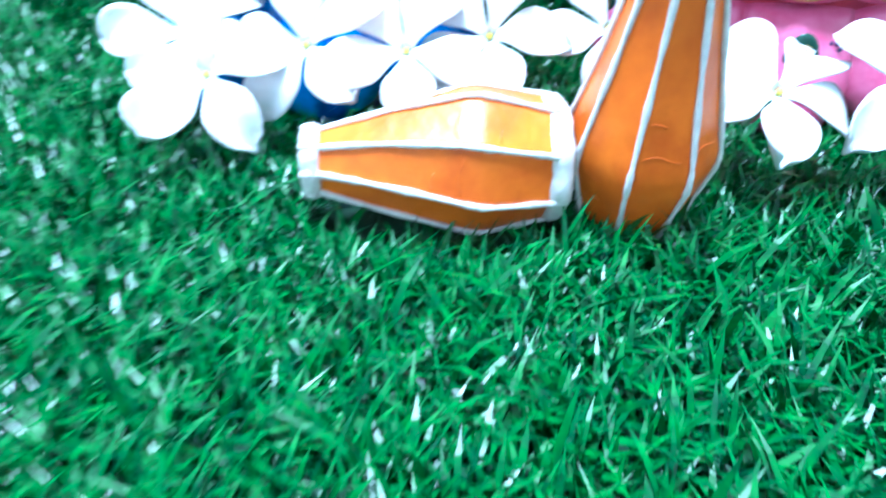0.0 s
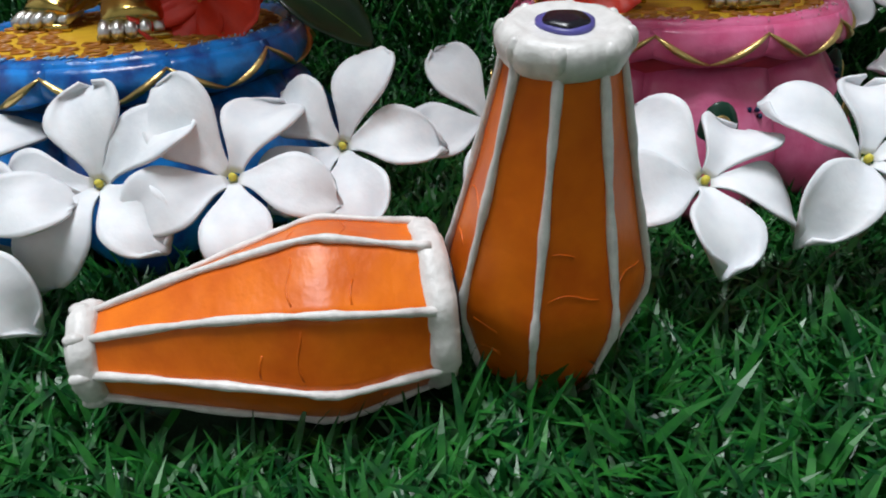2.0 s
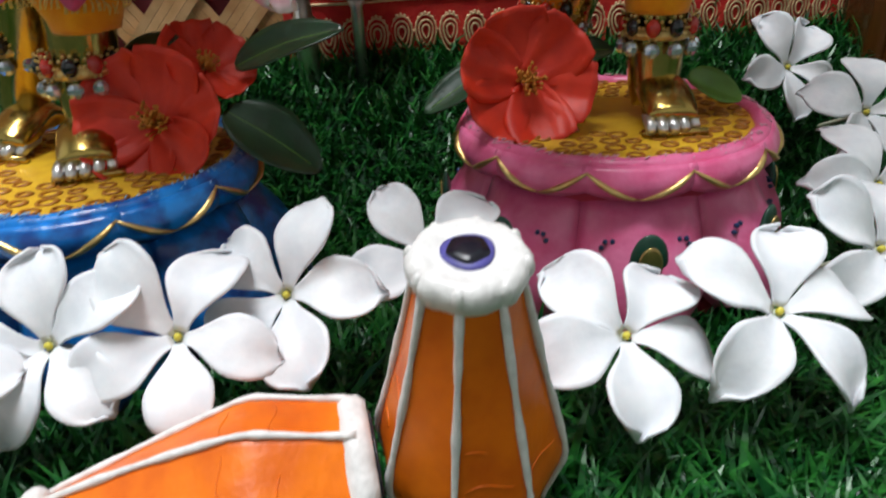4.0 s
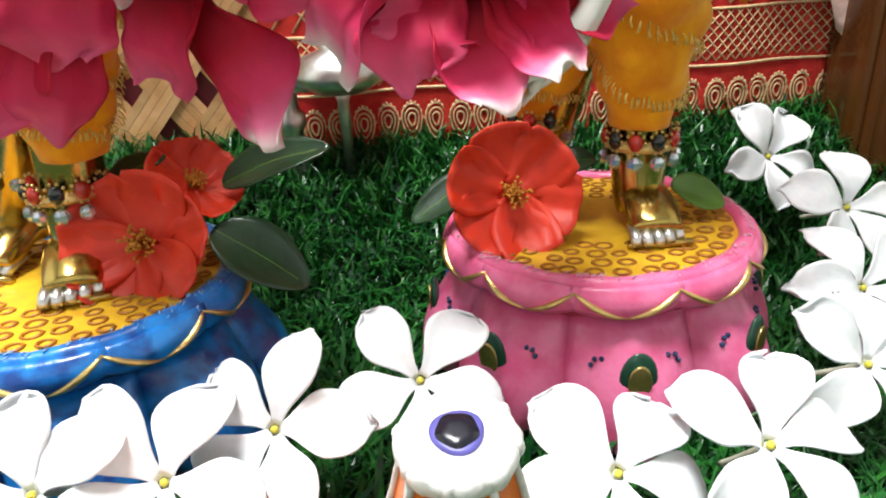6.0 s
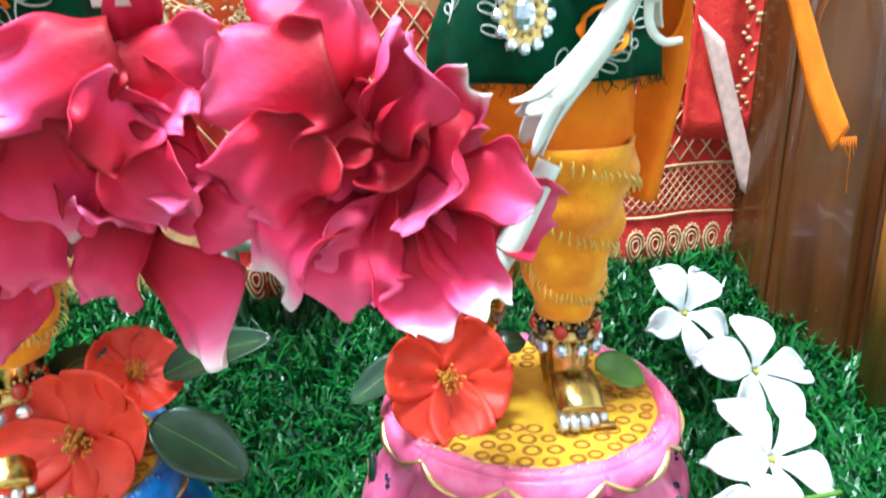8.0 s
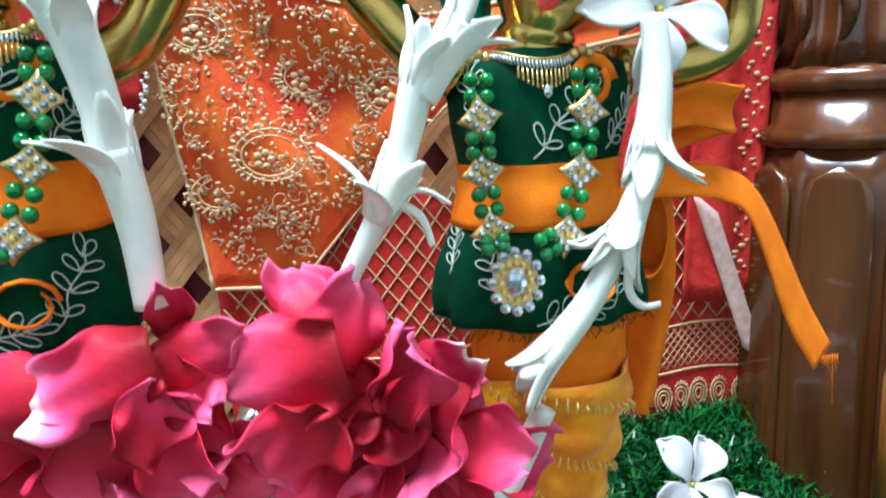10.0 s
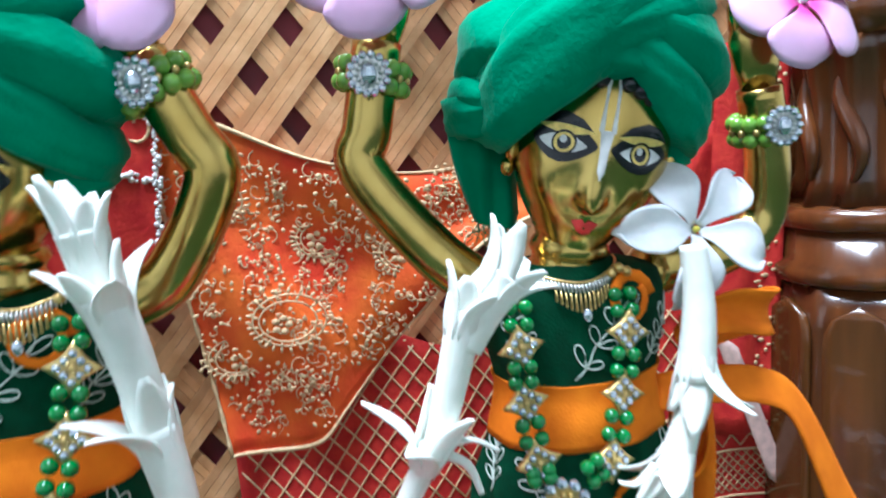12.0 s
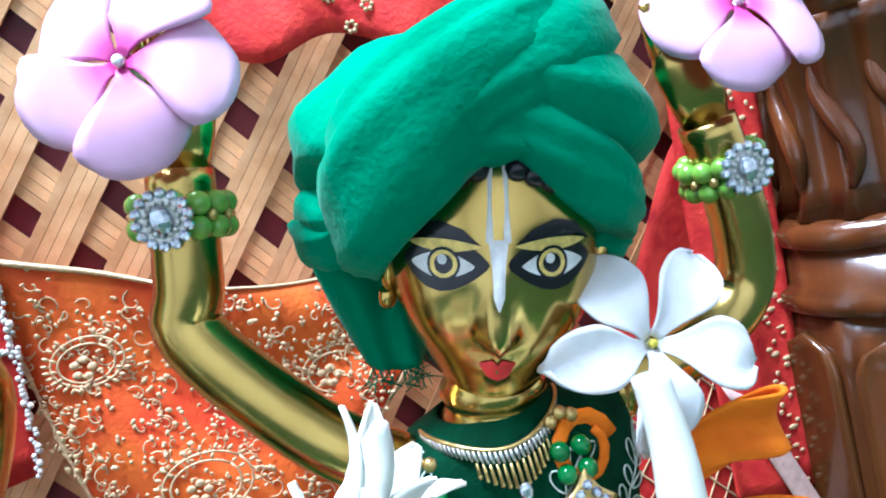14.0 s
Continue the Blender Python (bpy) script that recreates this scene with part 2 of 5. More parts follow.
def sheet(bm, f, nu, nv, thick=0.0003, mi=0):
    """A surface f(u, v), u and v in 0..1, with thickness and UVs."""
    uvl = bm.loops.layers.uv.verify()
    P = [[Vector(f(i / nu, j / nv)) for j in range(nv + 1)] for i in range(nu + 1)]
    top, bot = [], []
    for i in range(nu + 1):
        ta, ba = [], []
        for j in range(nv + 1):
            du = P[min(i + 1, nu)][j] - P[max(i - 1, 0)][j]
            dv = P[i][min(j + 1, nv)] - P[i][max(j - 1, 0)]
            nrm = du.cross(dv)
            nrm = nrm.normalized() if nrm.length > 1e-12 else Vector((0, 0, 1))
            ta.append(bm.verts.new(P[i][j] + nrm * thick / 2))
            ba.append(bm.verts.new(P[i][j] - nrm * thick / 2))
        top.append(ta)
        bot.append(ba)

    def face(vs, uvs):
        fc = bm.faces.new(vs)
        fc.material_index = mi
        for lp, c in zip(fc.loops, uvs):
            lp[uvl].uv = c
    for i in range(nu):
        for j in range(nv):
            q = [(i, j), (i + 1, j), (i + 1, j + 1), (i, j + 1)]
            uv = [(a / nu, b / nv) for a, b in q]
            face([top[a][b] for a, b in q], uv)
            face([bot[a][b] for a, b in q[::-1]], uv[::-1])
    edge = [(i, 0) for i in range(nu)] + [(nu, j) for j in range(nv)] + [(i, nv) for i in range(nu, 0, -1)] + [(0, j) for j in range(nv, 0, -1)]
    for a, b in zip(edge, edge[1:] + edge[:1]):
        face([top[a[0]][a[1]], bot[a[0]][a[1]], bot[b[0]][b[1]], top[b[0]][b[1]]], [(c[0] / nu, c[1] / nv) for c in (a, a, b, b)])
    return bm


def ball(bm, c, r, seg=10, rings=7, mi=0, mat3=None):
    c = Vector(c)
    r = Vector(r) if isinstance(r, (tuple, list, Vector)) else Vector((r, r, r))
    rows = []
    for i in range(1, rings):
        a = math.pi * i / rings
        row = []
        for k in range(seg):
            t = 2 * math.pi * k / seg
            p = Vector((r.x * math.sin(a) * math.cos(t), r.y * math.sin(a) * math.sin(t), r.z * math.cos(a)))
            row.append(bm.verts.new(c + (mat3 @ p if mat3 else p)))
        rows.append(row)
    tp, bt = Vector((0, 0, r.z)), Vector((0, 0, -r.z))
    tp, bt = bm.verts.new(c + (mat3 @ tp if mat3 else tp)), bm.verts.new(c + (mat3 @ bt if mat3 else bt))
    for k in range(seg):
        n = (k + 1) % seg
        bm.faces.new((tp, rows[0][k], rows[0][n])).material_index = mi
        bm.faces.new((bt, rows[-1][n], rows[-1][k])).material_index = mi
        for a, b in zip(rows, rows[1:]):
            bm.faces.new((a[k], b[k], b[n], a[n])).material_index = mi
    return bm


def box(bm, lo, hi, mi=0, m=None):
    vs = [bm.verts.new((m @ Vector(p)) if m else p) for p in [(x, y, z) for x in (lo[0], hi[0]) for y in (lo[1], hi[1]) for z in (lo[2], hi[2])]]
    for q in ((0, 1, 3, 2), (4, 6, 7, 5), (0, 4, 5, 1), (2, 3, 7, 6), (0, 2, 6, 4), (1, 5, 7, 3)):
        bm.faces.new([vs[i] for i in q]).material_index = mi
    return bm


def loft(bm, rings, thick=0.0):
    vs = [[bm.verts.new(p) for p in r] for r in rings]
    n = len(vs[0])
    for a, b in zip(vs, vs[1:]):
        for k in range(n):
            bm.faces.new((a[k], a[(k + 1) % n], b[(k + 1) % n], b[k]))
    return bm


def B():
    return bmesh.new()


def smooth01(x):
    x = max(0.0, min(1.0, x))
    return x * x * (3 - 2 * x)


# ---- setting ----


def rise(y):
    """Height of the grass mat, which curls up towards the backdrop."""
    return 0.046 * smooth01((y - 0.225) / 0.105)


def mat_sheet(u, v):
    y = -1.3 + 1.45 * v / 0.4 if v < 0.4 else (0.15 + 0.19 * (v - 0.4) / 0.5 if v < 0.9 else 0.34 + 0.36 * (v - 0.9) / 0.1)
    return (-1.2 + 2.6 * u, y, rise(y) - 0.001)


solo("ground", sheet(B(), mat_sheet, 10, 60, 0.002), M_SOIL, "dark green backing of the artificial grass mat, curling up behind", "ground", kind="structure")
for nm, lo, hi in (("wall_north", (-1.25, 0.7, -0.02), (1.45, 0.75, 1.6)), ("wall_south", (-1.25, -1.35, -0.02), (1.45, -1.3, 1.6)),
                   ("wall_west", (-1.25, -1.3, -0.02), (-1.2, 0.7, 1.6)), ("wall_east", (1.4, -1.3, -0.02), (1.45, 0.7, 1.6)),
                   ("ceiling", (-1.25, -1.35, 1.6), (1.45, 0.75, 1.65))):
    solo(nm, box(B(), lo, hi), M_WALL, "plain off-white painted room surface", nm.split("_")[0], kind="structure", smooth=False)


def grass():
    rng = np.random.default_rng(3)
    n = 95000
    x = rng.uniform(-0.17, 0.36, n)
    y = rng.uniform(0.03, 0.335, n)
    keep = np.ones(n, bool)
    for cx, cy, r in ((0.099, 0.212, 0.036), (-0.037, 0.207, 0.036)):
        keep &= (x - cx) ** 2 + (y - cy) ** 2 > r * r
    keep &= ~((np.abs(x - 0.003) < 0.026) & (np.abs(y - 0.114) < 0.010)) & ((x - 0.0475) ** 2 + (y - 0.123) ** 2 > 0.009 ** 2)
    x, y = x[keep], y[keep]
    n = len(x)
    a = rng.uniform(0, 2 * np.pi, n)
    ln = rng.uniform(0.006, 0.0140, n)
    coarse = rng.random(n) < 0.05
    ln = np.where(coarse, rng.uniform(0.013, 0.021, n), ln)
    lean = rng.uniform(0.15, 1.15, n)
    bend = rng.uniform(0.1, 1.1, n)
    w = rng.uniform(0.00034, 0.00076, n)
    w = np.where(coarse, w * 1.35, w)
    d = np.stack([np.cos(a), np.sin(a)], 1)
    tw = a + np.pi / 2 + rng.normal(0, 0.5, n)
    side = np.stack([np.cos(tw), np.sin(tw), np.zeros(n)], 1)
    pts = [np.stack([x, y, 0.046 * np.clip((y - 0.225) / 0.105, 0, 1) ** 2 * (3 - 2 * np.clip((y - 0.225) / 0.105, 0, 1)) - 0.0005], 1)]
    for k in range(3):
        th = lean + bend * k * 0.45
        st = np.stack([d[:, 0] * np.sin(th), d[:, 1] * np.sin(th), np.cos(th)], 1) * (ln / 3)[:, None]
        pts.append(pts[-1] + st)
    cols = []
    for k, s in enumerate((0.8, 1.0, 0.8)):
        cols += [pts[k] - side * (w * s)[:, None], pts[k] + side * (w * s)[:, None]]
    cols.append(pts[3])
    vs = np.stack(cols, 1).reshape(-1, 3)
    base = (np.arange(n) * 7)[:, None]
    quads = np.concatenate([base + np.array([0, 1, 3, 2]), base + np.array([2, 3, 5, 4])], 0)
    tris = base + np.array([4, 5, 6])
    me = bpy.data.meshes.new("grass_blades")
    me.from_pydata(vs.tolist(), [], quads.tolist() + tris.tolist())
    me.materials.append(M_GRASS)
    tagged(new("grass_blades", me), "dense curly blades of shiny green artificial grass", "grass", kind="stuff")


grass()


def lattice():
    top = thing("wall_panel", "woven cane lattice panel with maroon diamonds between strips", "wall panel", kind="structure")
    part("backing", box(B(), (-0.35, 0.331, 0.0), (0.50, 0.339, 0.55)), M_MAROON, top, "dark maroon backing board", smooth=False)
    for way, pitch, lay in ((41.4, 0.0232, 0.0), (-35.0, 0.0221, 0.0026)):
        n = V(math.cos(radians(way)), 0, -math.sin(radians(way)))
        for k in range(-16, 20):
            bm = B()
            c = V(0.0253, 0.3275 + lay * 0.5, 0.2669) + n * (k + 0.5) * pitch
            for q in range(4):
                m = pose(c.x, c.y, c.z, 0, way, 0)
                x0 = -0.0068 + q * 0.0034
                box(bm, (x0 + 0.00006, -0.0005, -0.5), (x0 + 0.0033, 0.0005, 0.5), m=m)
            lo, hi = min(v.co.z for v in bm.verts), max(v.co.z for v in bm.verts)
            for z, nz in ((0.001, (0, 0, -1)), (0.5, (0, 0, 1))):
                bmesh.ops.bisect_plane(bm, geom=bm.verts[:] + bm.edges[:] + bm.faces[:], plane_co=(0, 0, z), plane_no=nz, clear_outer=True)
            for x, nx in ((-0.34, (-1, 0, 0)), (0.49, (1, 0, 0))):
                bmesh.ops.bisect_plane(bm, geom=bm.verts[:] + bm.edges[:] + bm.faces[:], plane_co=(x, 0, 0), plane_no=nx, clear_outer=True)
            if bm.faces:
                part("cane_strip", bm, M_CANE, top, smooth=False)
            else:
                bm.free()

lattice()


def cloths():
    def brocade(u, v):
        # u left to right, v bottom to top
        lo = spline([(0.001, 0, 0.126), (0.030, 0, 0.1245), (0.046, 0, 0.138), (0.076, 0, 0.170), (0.11, 0, 0.200), (0.18, 0, 0.215)], 40)[round(u * 40)]
        hi = spline([(-0.016, 0, 0.262), (0.012, 0, 0.249), (0.05, 0, 0.232), (0.10, 0, 0.226), (0.19, 0, 0.245)], 40)[round(u * 40)]
        p = lo.lerp(hi, v)
        return (p.x, 0.3105 + 0.003 * math.sin(u * 15 + v * 3) + 0.002 * math.sin(v * 9 + u * 5), p.z)
    drape = thing("brocade_drape", "orange brocade cloth with gold scroll embroidery, draped slantwise", "cloth")
    part("cloth", sheet(B(), brocade, 40, 20, 0.0008), M_BROCADE, drape)
    rng = random.Random(5)
    def on(u, v):
        return Vector(brocade(min(1, max(0, u)), min(1, max(0, v)))) + V(0, -0.0009, 0)

    def stitch(bm, c, r0, a0, s, turns, r=0.00032):
        tube(bm, [c + V(math.cos(a0 + s * t * 0.45) * r0 * (1 - t / turns), 0, math.sin(a0 + s * t * 0.45) * r0 * (1 - t / turns)) for t in range(turns)], r * 0.85, 5, flat=0.6, up=(0, 1, 0))
    seq = B()
    for k in range(270):
        u, v = rng.uniform(0.02, 0.80), rng.uniform(0.05, 0.95)
        c = on(round(u * 40) / 40, v)
        bm = B()
        stitch(bm, c, rng.uniform(0.0016, 0.0042), rng.uniform(0, 6.3), rng.choice((-1, 1)), 12)
        for t in range(rng.choice((3, 5, 7))):
            a, q = rng.uniform(0, 6.3), rng.uniform(0.002, 0.006)
            ball(seq, c + V(q * math.cos(a), 0, q * math.sin(a)), (rng.uniform(0.0005, 0.0013), 0.0004, rng.uniform(0.0004, 0.0009)), 6, 4, mat3=pose(0, 0, 0, 0, rng.uniform(0, 180), 0).to_3x3())
        part("scroll", bm, M_SCROLL, drape)
    tagged(part("sequin_scatter", seq, M_SCROLL, drape, "scattered gold sequins"), kind="stuff")
    for cu, cv, a0, sz in ((0.26, 0.40, 0.6, 0.017), (0.10, 0.28, 1.9, 0.013), (0.42, 0.66, 0.3, 0.013), (0.14, 0.74, 0.9, 0.013), (0.6, 0.45, 0.4, 0.014)):
        c = on(round(cu * 40) / 40, cv)
        bm = B()
        for sc in (1.0, 0.78):
            pts = []
            for t in range(26):
                a = t / 25 * 2 * math.pi
                rr = sz * sc * (0.55 + 0.45 * math.cos(a / 2) ** 2)
                p = V(math.cos(a + a0) * rr, 0, math.sin(a + a0) * rr * 0.72)
                pts.append(c + p)
            tube(bm, pts, 0.0004, 5, flat=0.6, up=(0, 1, 0))
            for t in range(0, 26, 1 if sc == 1.0 else 2):
                o = (pts[t] - c).normalized()
                ball(bm, pts[t] + o * 0.0015, (0.0012, 0.0004, 0.0006), 6, 4, mat3=pose(0, 0, 0, 0, -math.degrees(math.atan2(o.z, o.x)), 0).to_3x3())
        for t in range(5):
            ball(bm, c + V(math.cos(t * 1.257) * 0.0026, 0, math.sin(t * 1.257) * 0.0026), (0.0016, 0.0005, 0.0012), 7, 5)
        part("paisley_motif", bm, M_SCROLL, drape, "large gold paisley motif")
    for nm, e in (("lower_edging", [brocade(k / 40, 0) for k in range(41)]), ("upper_edging", [brocade(k / 40, 1) for k in range(41)]),
                  ("side_edging", [brocade(0, k / 30) for k in range(31)])):
        part(nm, tube(B(), [Vector(p) + V(0, -0.0008, 0) for p in e], 0.0007, 6, up=(0, 1, 0), wob=lambda f, t: 0.4 * math.sin(f * 260)), M_SCROLL, drape, "gold braid edging")

    def net(u, v):
        x = 0.001 + 0.237 * u
        z = 0.005 + (0.205 - 0.06 * math.sin(u * 3.1)) * v + (0.05 * smooth01((u - 0.6) / 0.3)) * v
        return (x, 0.3165 + 0.002 * math.sin((x + 0.012) / 0.25 * 30), z)
    red = thing("red_skirt_cloth", "red net cloth with quilted lattice and gold paisley border", "cloth")
    part("cloth", sheet(B(), net, 60, 24, 0.0008), M_REDNET, red)
    bm = B()
    for k in range(-30, 60):
        for s in (1, -1):
            pts = []
            for j in range(9):
                x, z = -0.012 + k * 0.0085 + s * j * 0.0065, 0.090 + j * 0.0085
                if 0.002 < x < 0.236:
                    pts.append((x, 0.3165 + 0.002 * math.sin((x + 0.012) / 0.25 * 30) - 0.0008, z))
            if len(pts) > 2:
                tube(bm, pts, 0.0004, 4, up=(0, 1, 0))
    for k in range(-4, 62):
        for s in (1, -1):
            pts = []
            for j in range(6):
                x, z = k * 0.0040 + s * j * 0.0034, 0.068 + j * 0.0038
                if 0.003 < x < 0.236:
                    pts.append((x, 0.3165 + 0.002 * math.sin((x + 0.012) / 0.25 * 30) - 0.0007, z))
            if len(pts) > 2:
                tube(bm, pts, 0.00030, 4, up=(0, 1, 0))
    tagged(part("net_pattern", bm, M_SCROLL, red, "fine gold net pattern"), kind="stuff")
    for k in range(24):
        x = 0.008 + k * 0.0096
        y = 0.3165 + 0.002 * math.sin((x + 0.012) / 0.25 * 30) - 0.0009
        bm = B()
        for sc in (1.0, 0.68, 0.36):
            pts = []
            for j in range(21):
                a = j / 20 * 2 * math.pi
                pts.append((x + 0.0040 * sc * math.sin(a) * (1 - 0.25 * math.cos(a)), y, 0.0525 + (0.0072 * sc) * -math.cos(a) + 0.0012 * (1 - sc)))
            tube(bm, pts, 0.00042, 4, up=(0, 1, 0))
        for j in range(9):
            a = radians(-80 + 20 * j)
            ball(bm, (x + 0.0043 * math.sin(a), y, 0.0525 + 0.0078 * math.cos(a)), (0.0007, 0.0004, 0.0009), 5, 4)
        part("paisley", bm, M_SCROLL, red, "gold paisley motif")
    for z in (0.040, 0.066, 0.088):
        part("border_braid", tube(B(), [(x / 100 * 0.234 + 0.003, 0.3165 + 0.002 * math.sin((x / 100 * 0.234 + 0.015) / 0.25 * 30) - 0.0008, z) for x in range(101)], 0.0006, 5, up=(0, 1, 0)), M_SCROLL, red, "gold braid line")


cloths()


def side_drapes():
    d = thing("red_side_drape", "red cloth with white beaded trim and gold swirls, hanging", "cloth", "red drapes")

    def f(u, v):
        return (-0.085 + 0.070 * u + 0.006 * math.sin(v * 4), 0.3055 + 0.0025 * math.sin(u * 14 + v * 2), 0.195 + 0.145 * v)
    part("cloth", sheet(B(), f, 24, 20, 0.0008), M_REDNET, d)
    rng = random.Random(6)
    for v0 in (0.22, 0.38, 0.56, 0.74):
        bm = B()
        for k in range(110):
            u = k / 110
            p = Vector(f(u, v0 + 0.05 * math.sin(u * 9))) + V(rng.uniform(-1, 1) * 0.0008, -0.0012, rng.uniform(-1, 1) * 0.0014)
            ball(bm, p, rng.uniform(0.0006, 0.0011), 6, 4)
        part("beaded_trim", bm, M_WPAINT, d, "white beaded trim")
    bm = B()
    for k in range(120):
        p = Vector(f(1.0, k / 120)) + V(rng.uniform(-1, 1) * 0.001, -0.001, 0)
        ball(bm, p, rng.uniform(0.0007, 0.0013), 6, 4)
    part("beaded_edge", bm, M_WPAINT, d, "white beaded edge")
    for k in range(9):
        c = Vector(f(rng.uniform(0.3, 0.95), rng.uniform(0.1, 0.95))) + V(0, -0.0012, 0)
        a0 = rng.uniform(0, 6)
        part("swirl", tube(B(), [c + V(math.cos(a0 + t * 0.4) * 0.006 * (1 - t / 18), 0, math.sin(a0 + t * 0.4) * 0.008 * (1 - t / 18)) for t in range(16)], 0.0006, 5, up=(0, 1, 0)), M_SCROLL, d, "gold swirl")
    t = thing("red_top_drape", "ruffled red cloth swag with gold motifs and bead drops", "cloth", "red drapes")

    def g(u, v):
        dip = 0.020 * math.sin(u * math.pi)
        return (0.064 + 0.155 * u, 0.3080 + 0.004 * math.sin(u * 26) + 0.003 * math.sin(v * 5), 0.345 - v * (0.040 + dip + 0.006 * math.sin(u * 17)))
    part("cloth", sheet(B(), g, 60, 10, 0.0008), M_REDNET, t)
    for k in range(26):
        c = Vector(g(rng.uniform(0.02, 0.98), rng.uniform(0.3, 1.0))) + V(0, -0.0015, 0)
        bm = B()
        for j in range(6):
            ball(bm, c + V(math.cos(j * 1.05) * 0.0015, 0, math.sin(j * 1.05) * 0.0015), 0.0008, 6, 4)
        part("gold_motif", bm, M_SCROLL, t)
    # right-hand red fall beside the column
    r = thing("red_side_drape", "narrow red cloth fall with a gold brocade edge beside the column", "cloth", "red drapes")

    def h(u, v):
        return (0.196 + 0.032 * u + 0.010 * v, 0.3090 + 0.002 * math.sin(u * 9 + v * 3), 0.10 + 0.165 * v)
    part("cloth", sheet(B(), h, 14, 20, 0.0008), M_REDNET, r)
    bm = B()
    for k in range(70):
        c = Vector(h(0.80 + 0.1 * math.sin(k * 1.3), k / 70)) + V(0, -0.001, 0)
        ball(bm, c, (rng.uniform(0.0008, 0.0022), 0.0003, rng.uniform(0.0006, 0.0012)), 6, 4)
    part("brocade_edge", bm, M_SCROLL, r, "gold brocade edge")

    def sheer(u, v):
        return (0.198 + 0.012 * u + 0.026 * v, 0.3060, 0.150 - 0.072 * v - 0.010 * u)
    solo("sheer_ribbon", sheet(B(), sheer, 4, 12, 0.0005), M_CREAM, "pale pink sheer ribbon hanging across the red cloth", "ribbon")
    p = thing("silver_pot", "small dented silver spouted pot on a slim stand", "pot", at=pose(0.0300, 0.3020, 0.0))
    part("bowl", lathe(B(), [(0.002, 0.0690), (0.010, 0.0700), (0.0165, 0.0740), (0.0175, 0.0775), (0.0140, 0.0825), (0.0070, 0.0850), (0.0070, 0.0880), (0.003, 0.0900)], 28), M_SILVER, p)
    part("spout", tube(B(), spline([(-0.012, 0, 0.074), (-0.019, 0, 0.0745), (-0.022, -0.001, 0.077)], 8), [0.0040] * 6 + [0.0046, 0.0052, 0.0052], 12), M_SILVER, p)
    part("stand", lathe(B(), [(0.0040, 0.030), (0.0040, 0.056), (0.0055, 0.058), (0.0055, 0.062), (0.0035, 0.064), (0.0030, 0.074)], 16, mat4=pose(-0.020, 0.002, 0)), M_SILVER, p)
    part("pot_leg", lathe(B(), [(0.0022, 0.030), (0.0022, 0.066), (0.0040, 0.0705)], 12), M_SILVER, p)


side_drapes()


def column():
    c = thing("wooden_column", "dark varnished carved wooden column on a splayed foot", "column", at=pose(0.2670, 0.300, 0))

    def octo(prof):
        return lathe(B(), prof, 48, wob=lambda t, i: 1.0 / math.cos(((t + math.pi / 8) % (math.pi / 4)) - math.pi / 8) * 0.97)
    part("shaft", octo([(0.040, 0.0), (0.040, 0.02), (0.0385, 0.10), (0.037, 0.150), (0.036, 0.166)]), M_WOOD, c)
    for k in range(8):
        turn = pose(0, 0, 0, 0, 0, 45 * k)

        def panel(u, v):
            z = 0.004 + 0.156 * v
            half = 0.0138 - 0.0012 * v
            if v > 0.90:
                half *= math.sqrt(max(0.0004, 1 - ((v - 0.90) / 0.10) ** 2))
            return turn @ V(0.97 * (0.040 - 0.0030 * v) + 0.0012, (u - 0.5) * 2 * half, z)
        part("carved_panel", sheet(B(), panel, 8, 30, 0.0030), M_AMBER, c, "round-topped raised panel")
    part("lower_collar", lathe(B(), [(0.036, 0.166), (0.0385, 0.168), (0.0385, 0.173), (0.034, 0.176), (0.0335, 0.188)], 40), M_WOOD, c)
    part("upper_collar", lathe(B(), [(0.0335, 0.188), (0.0355, 0.190), (0.0355, 0.195), (0.031, 0.198)], 40), M_WOOD, c)
    part("fluted_neck", lathe(B(), [(0.031, 0.198), (0.027, 0.21), (0.026, 0.235), (0.029, 0.255), (0.033, 0.262)], 64, wob=lambda t, i: 1 + 0.05 * math.sin(t * 12)), M_WOOD, c)
    for k in range(10):
        a = radians(36 * k)
        m = pose(0, 0, 0, 0, 0, 36 * k)
        pts = [m @ V(0.0275 + 0.002 * math.sin(t * 0.5), 0.0045 * math.sin(t * 0.55), 0.205 + 0.0045 * t) for t in range(11)]
        part("carved_leaf", tube(B(), pts, lambda f: 0.0010 + 0.0026 * math.sin(math.pi * f), 8), M_WOOD, c, "carved leaf in relief")
    part("capital", lathe(B(), [(0.033, 0.262), (0.034, 0.275), (0.028, 0.285), (0.030, 0.30), (0.036, 0.31), (0.036, 0.34)], 40), M_WOOD, c)
    bl = thing("wooden_side_block", "light varnished carved wooden block beside the column", "wooden block", at=pose(0.272, 0.235, 0))
    part("block", octo([(0.030, 0.0), (0.030, 0.085), (0.026, 0.10), (0.018, 0.118), (0.012, 0.125)]), M_WOODL, bl)


column()


# ---- drums ----
PROFILE = ((0.0106, 0.0012), (0.0118, 0.0060), (0.0144, 0.0160), (0.0147, 0.0185), (0.0144, 0.0210), (0.0105, 0.0360), (0.0068, 0.0520))
SLIM = ((0.0118, 0.0012), (0.0124, 0.0060), (0.0141, 0.0160), (0.0144, 0.0190), (0.0141, 0.0220), (0.0100, 0.0400), (0.0060, 0.0560))


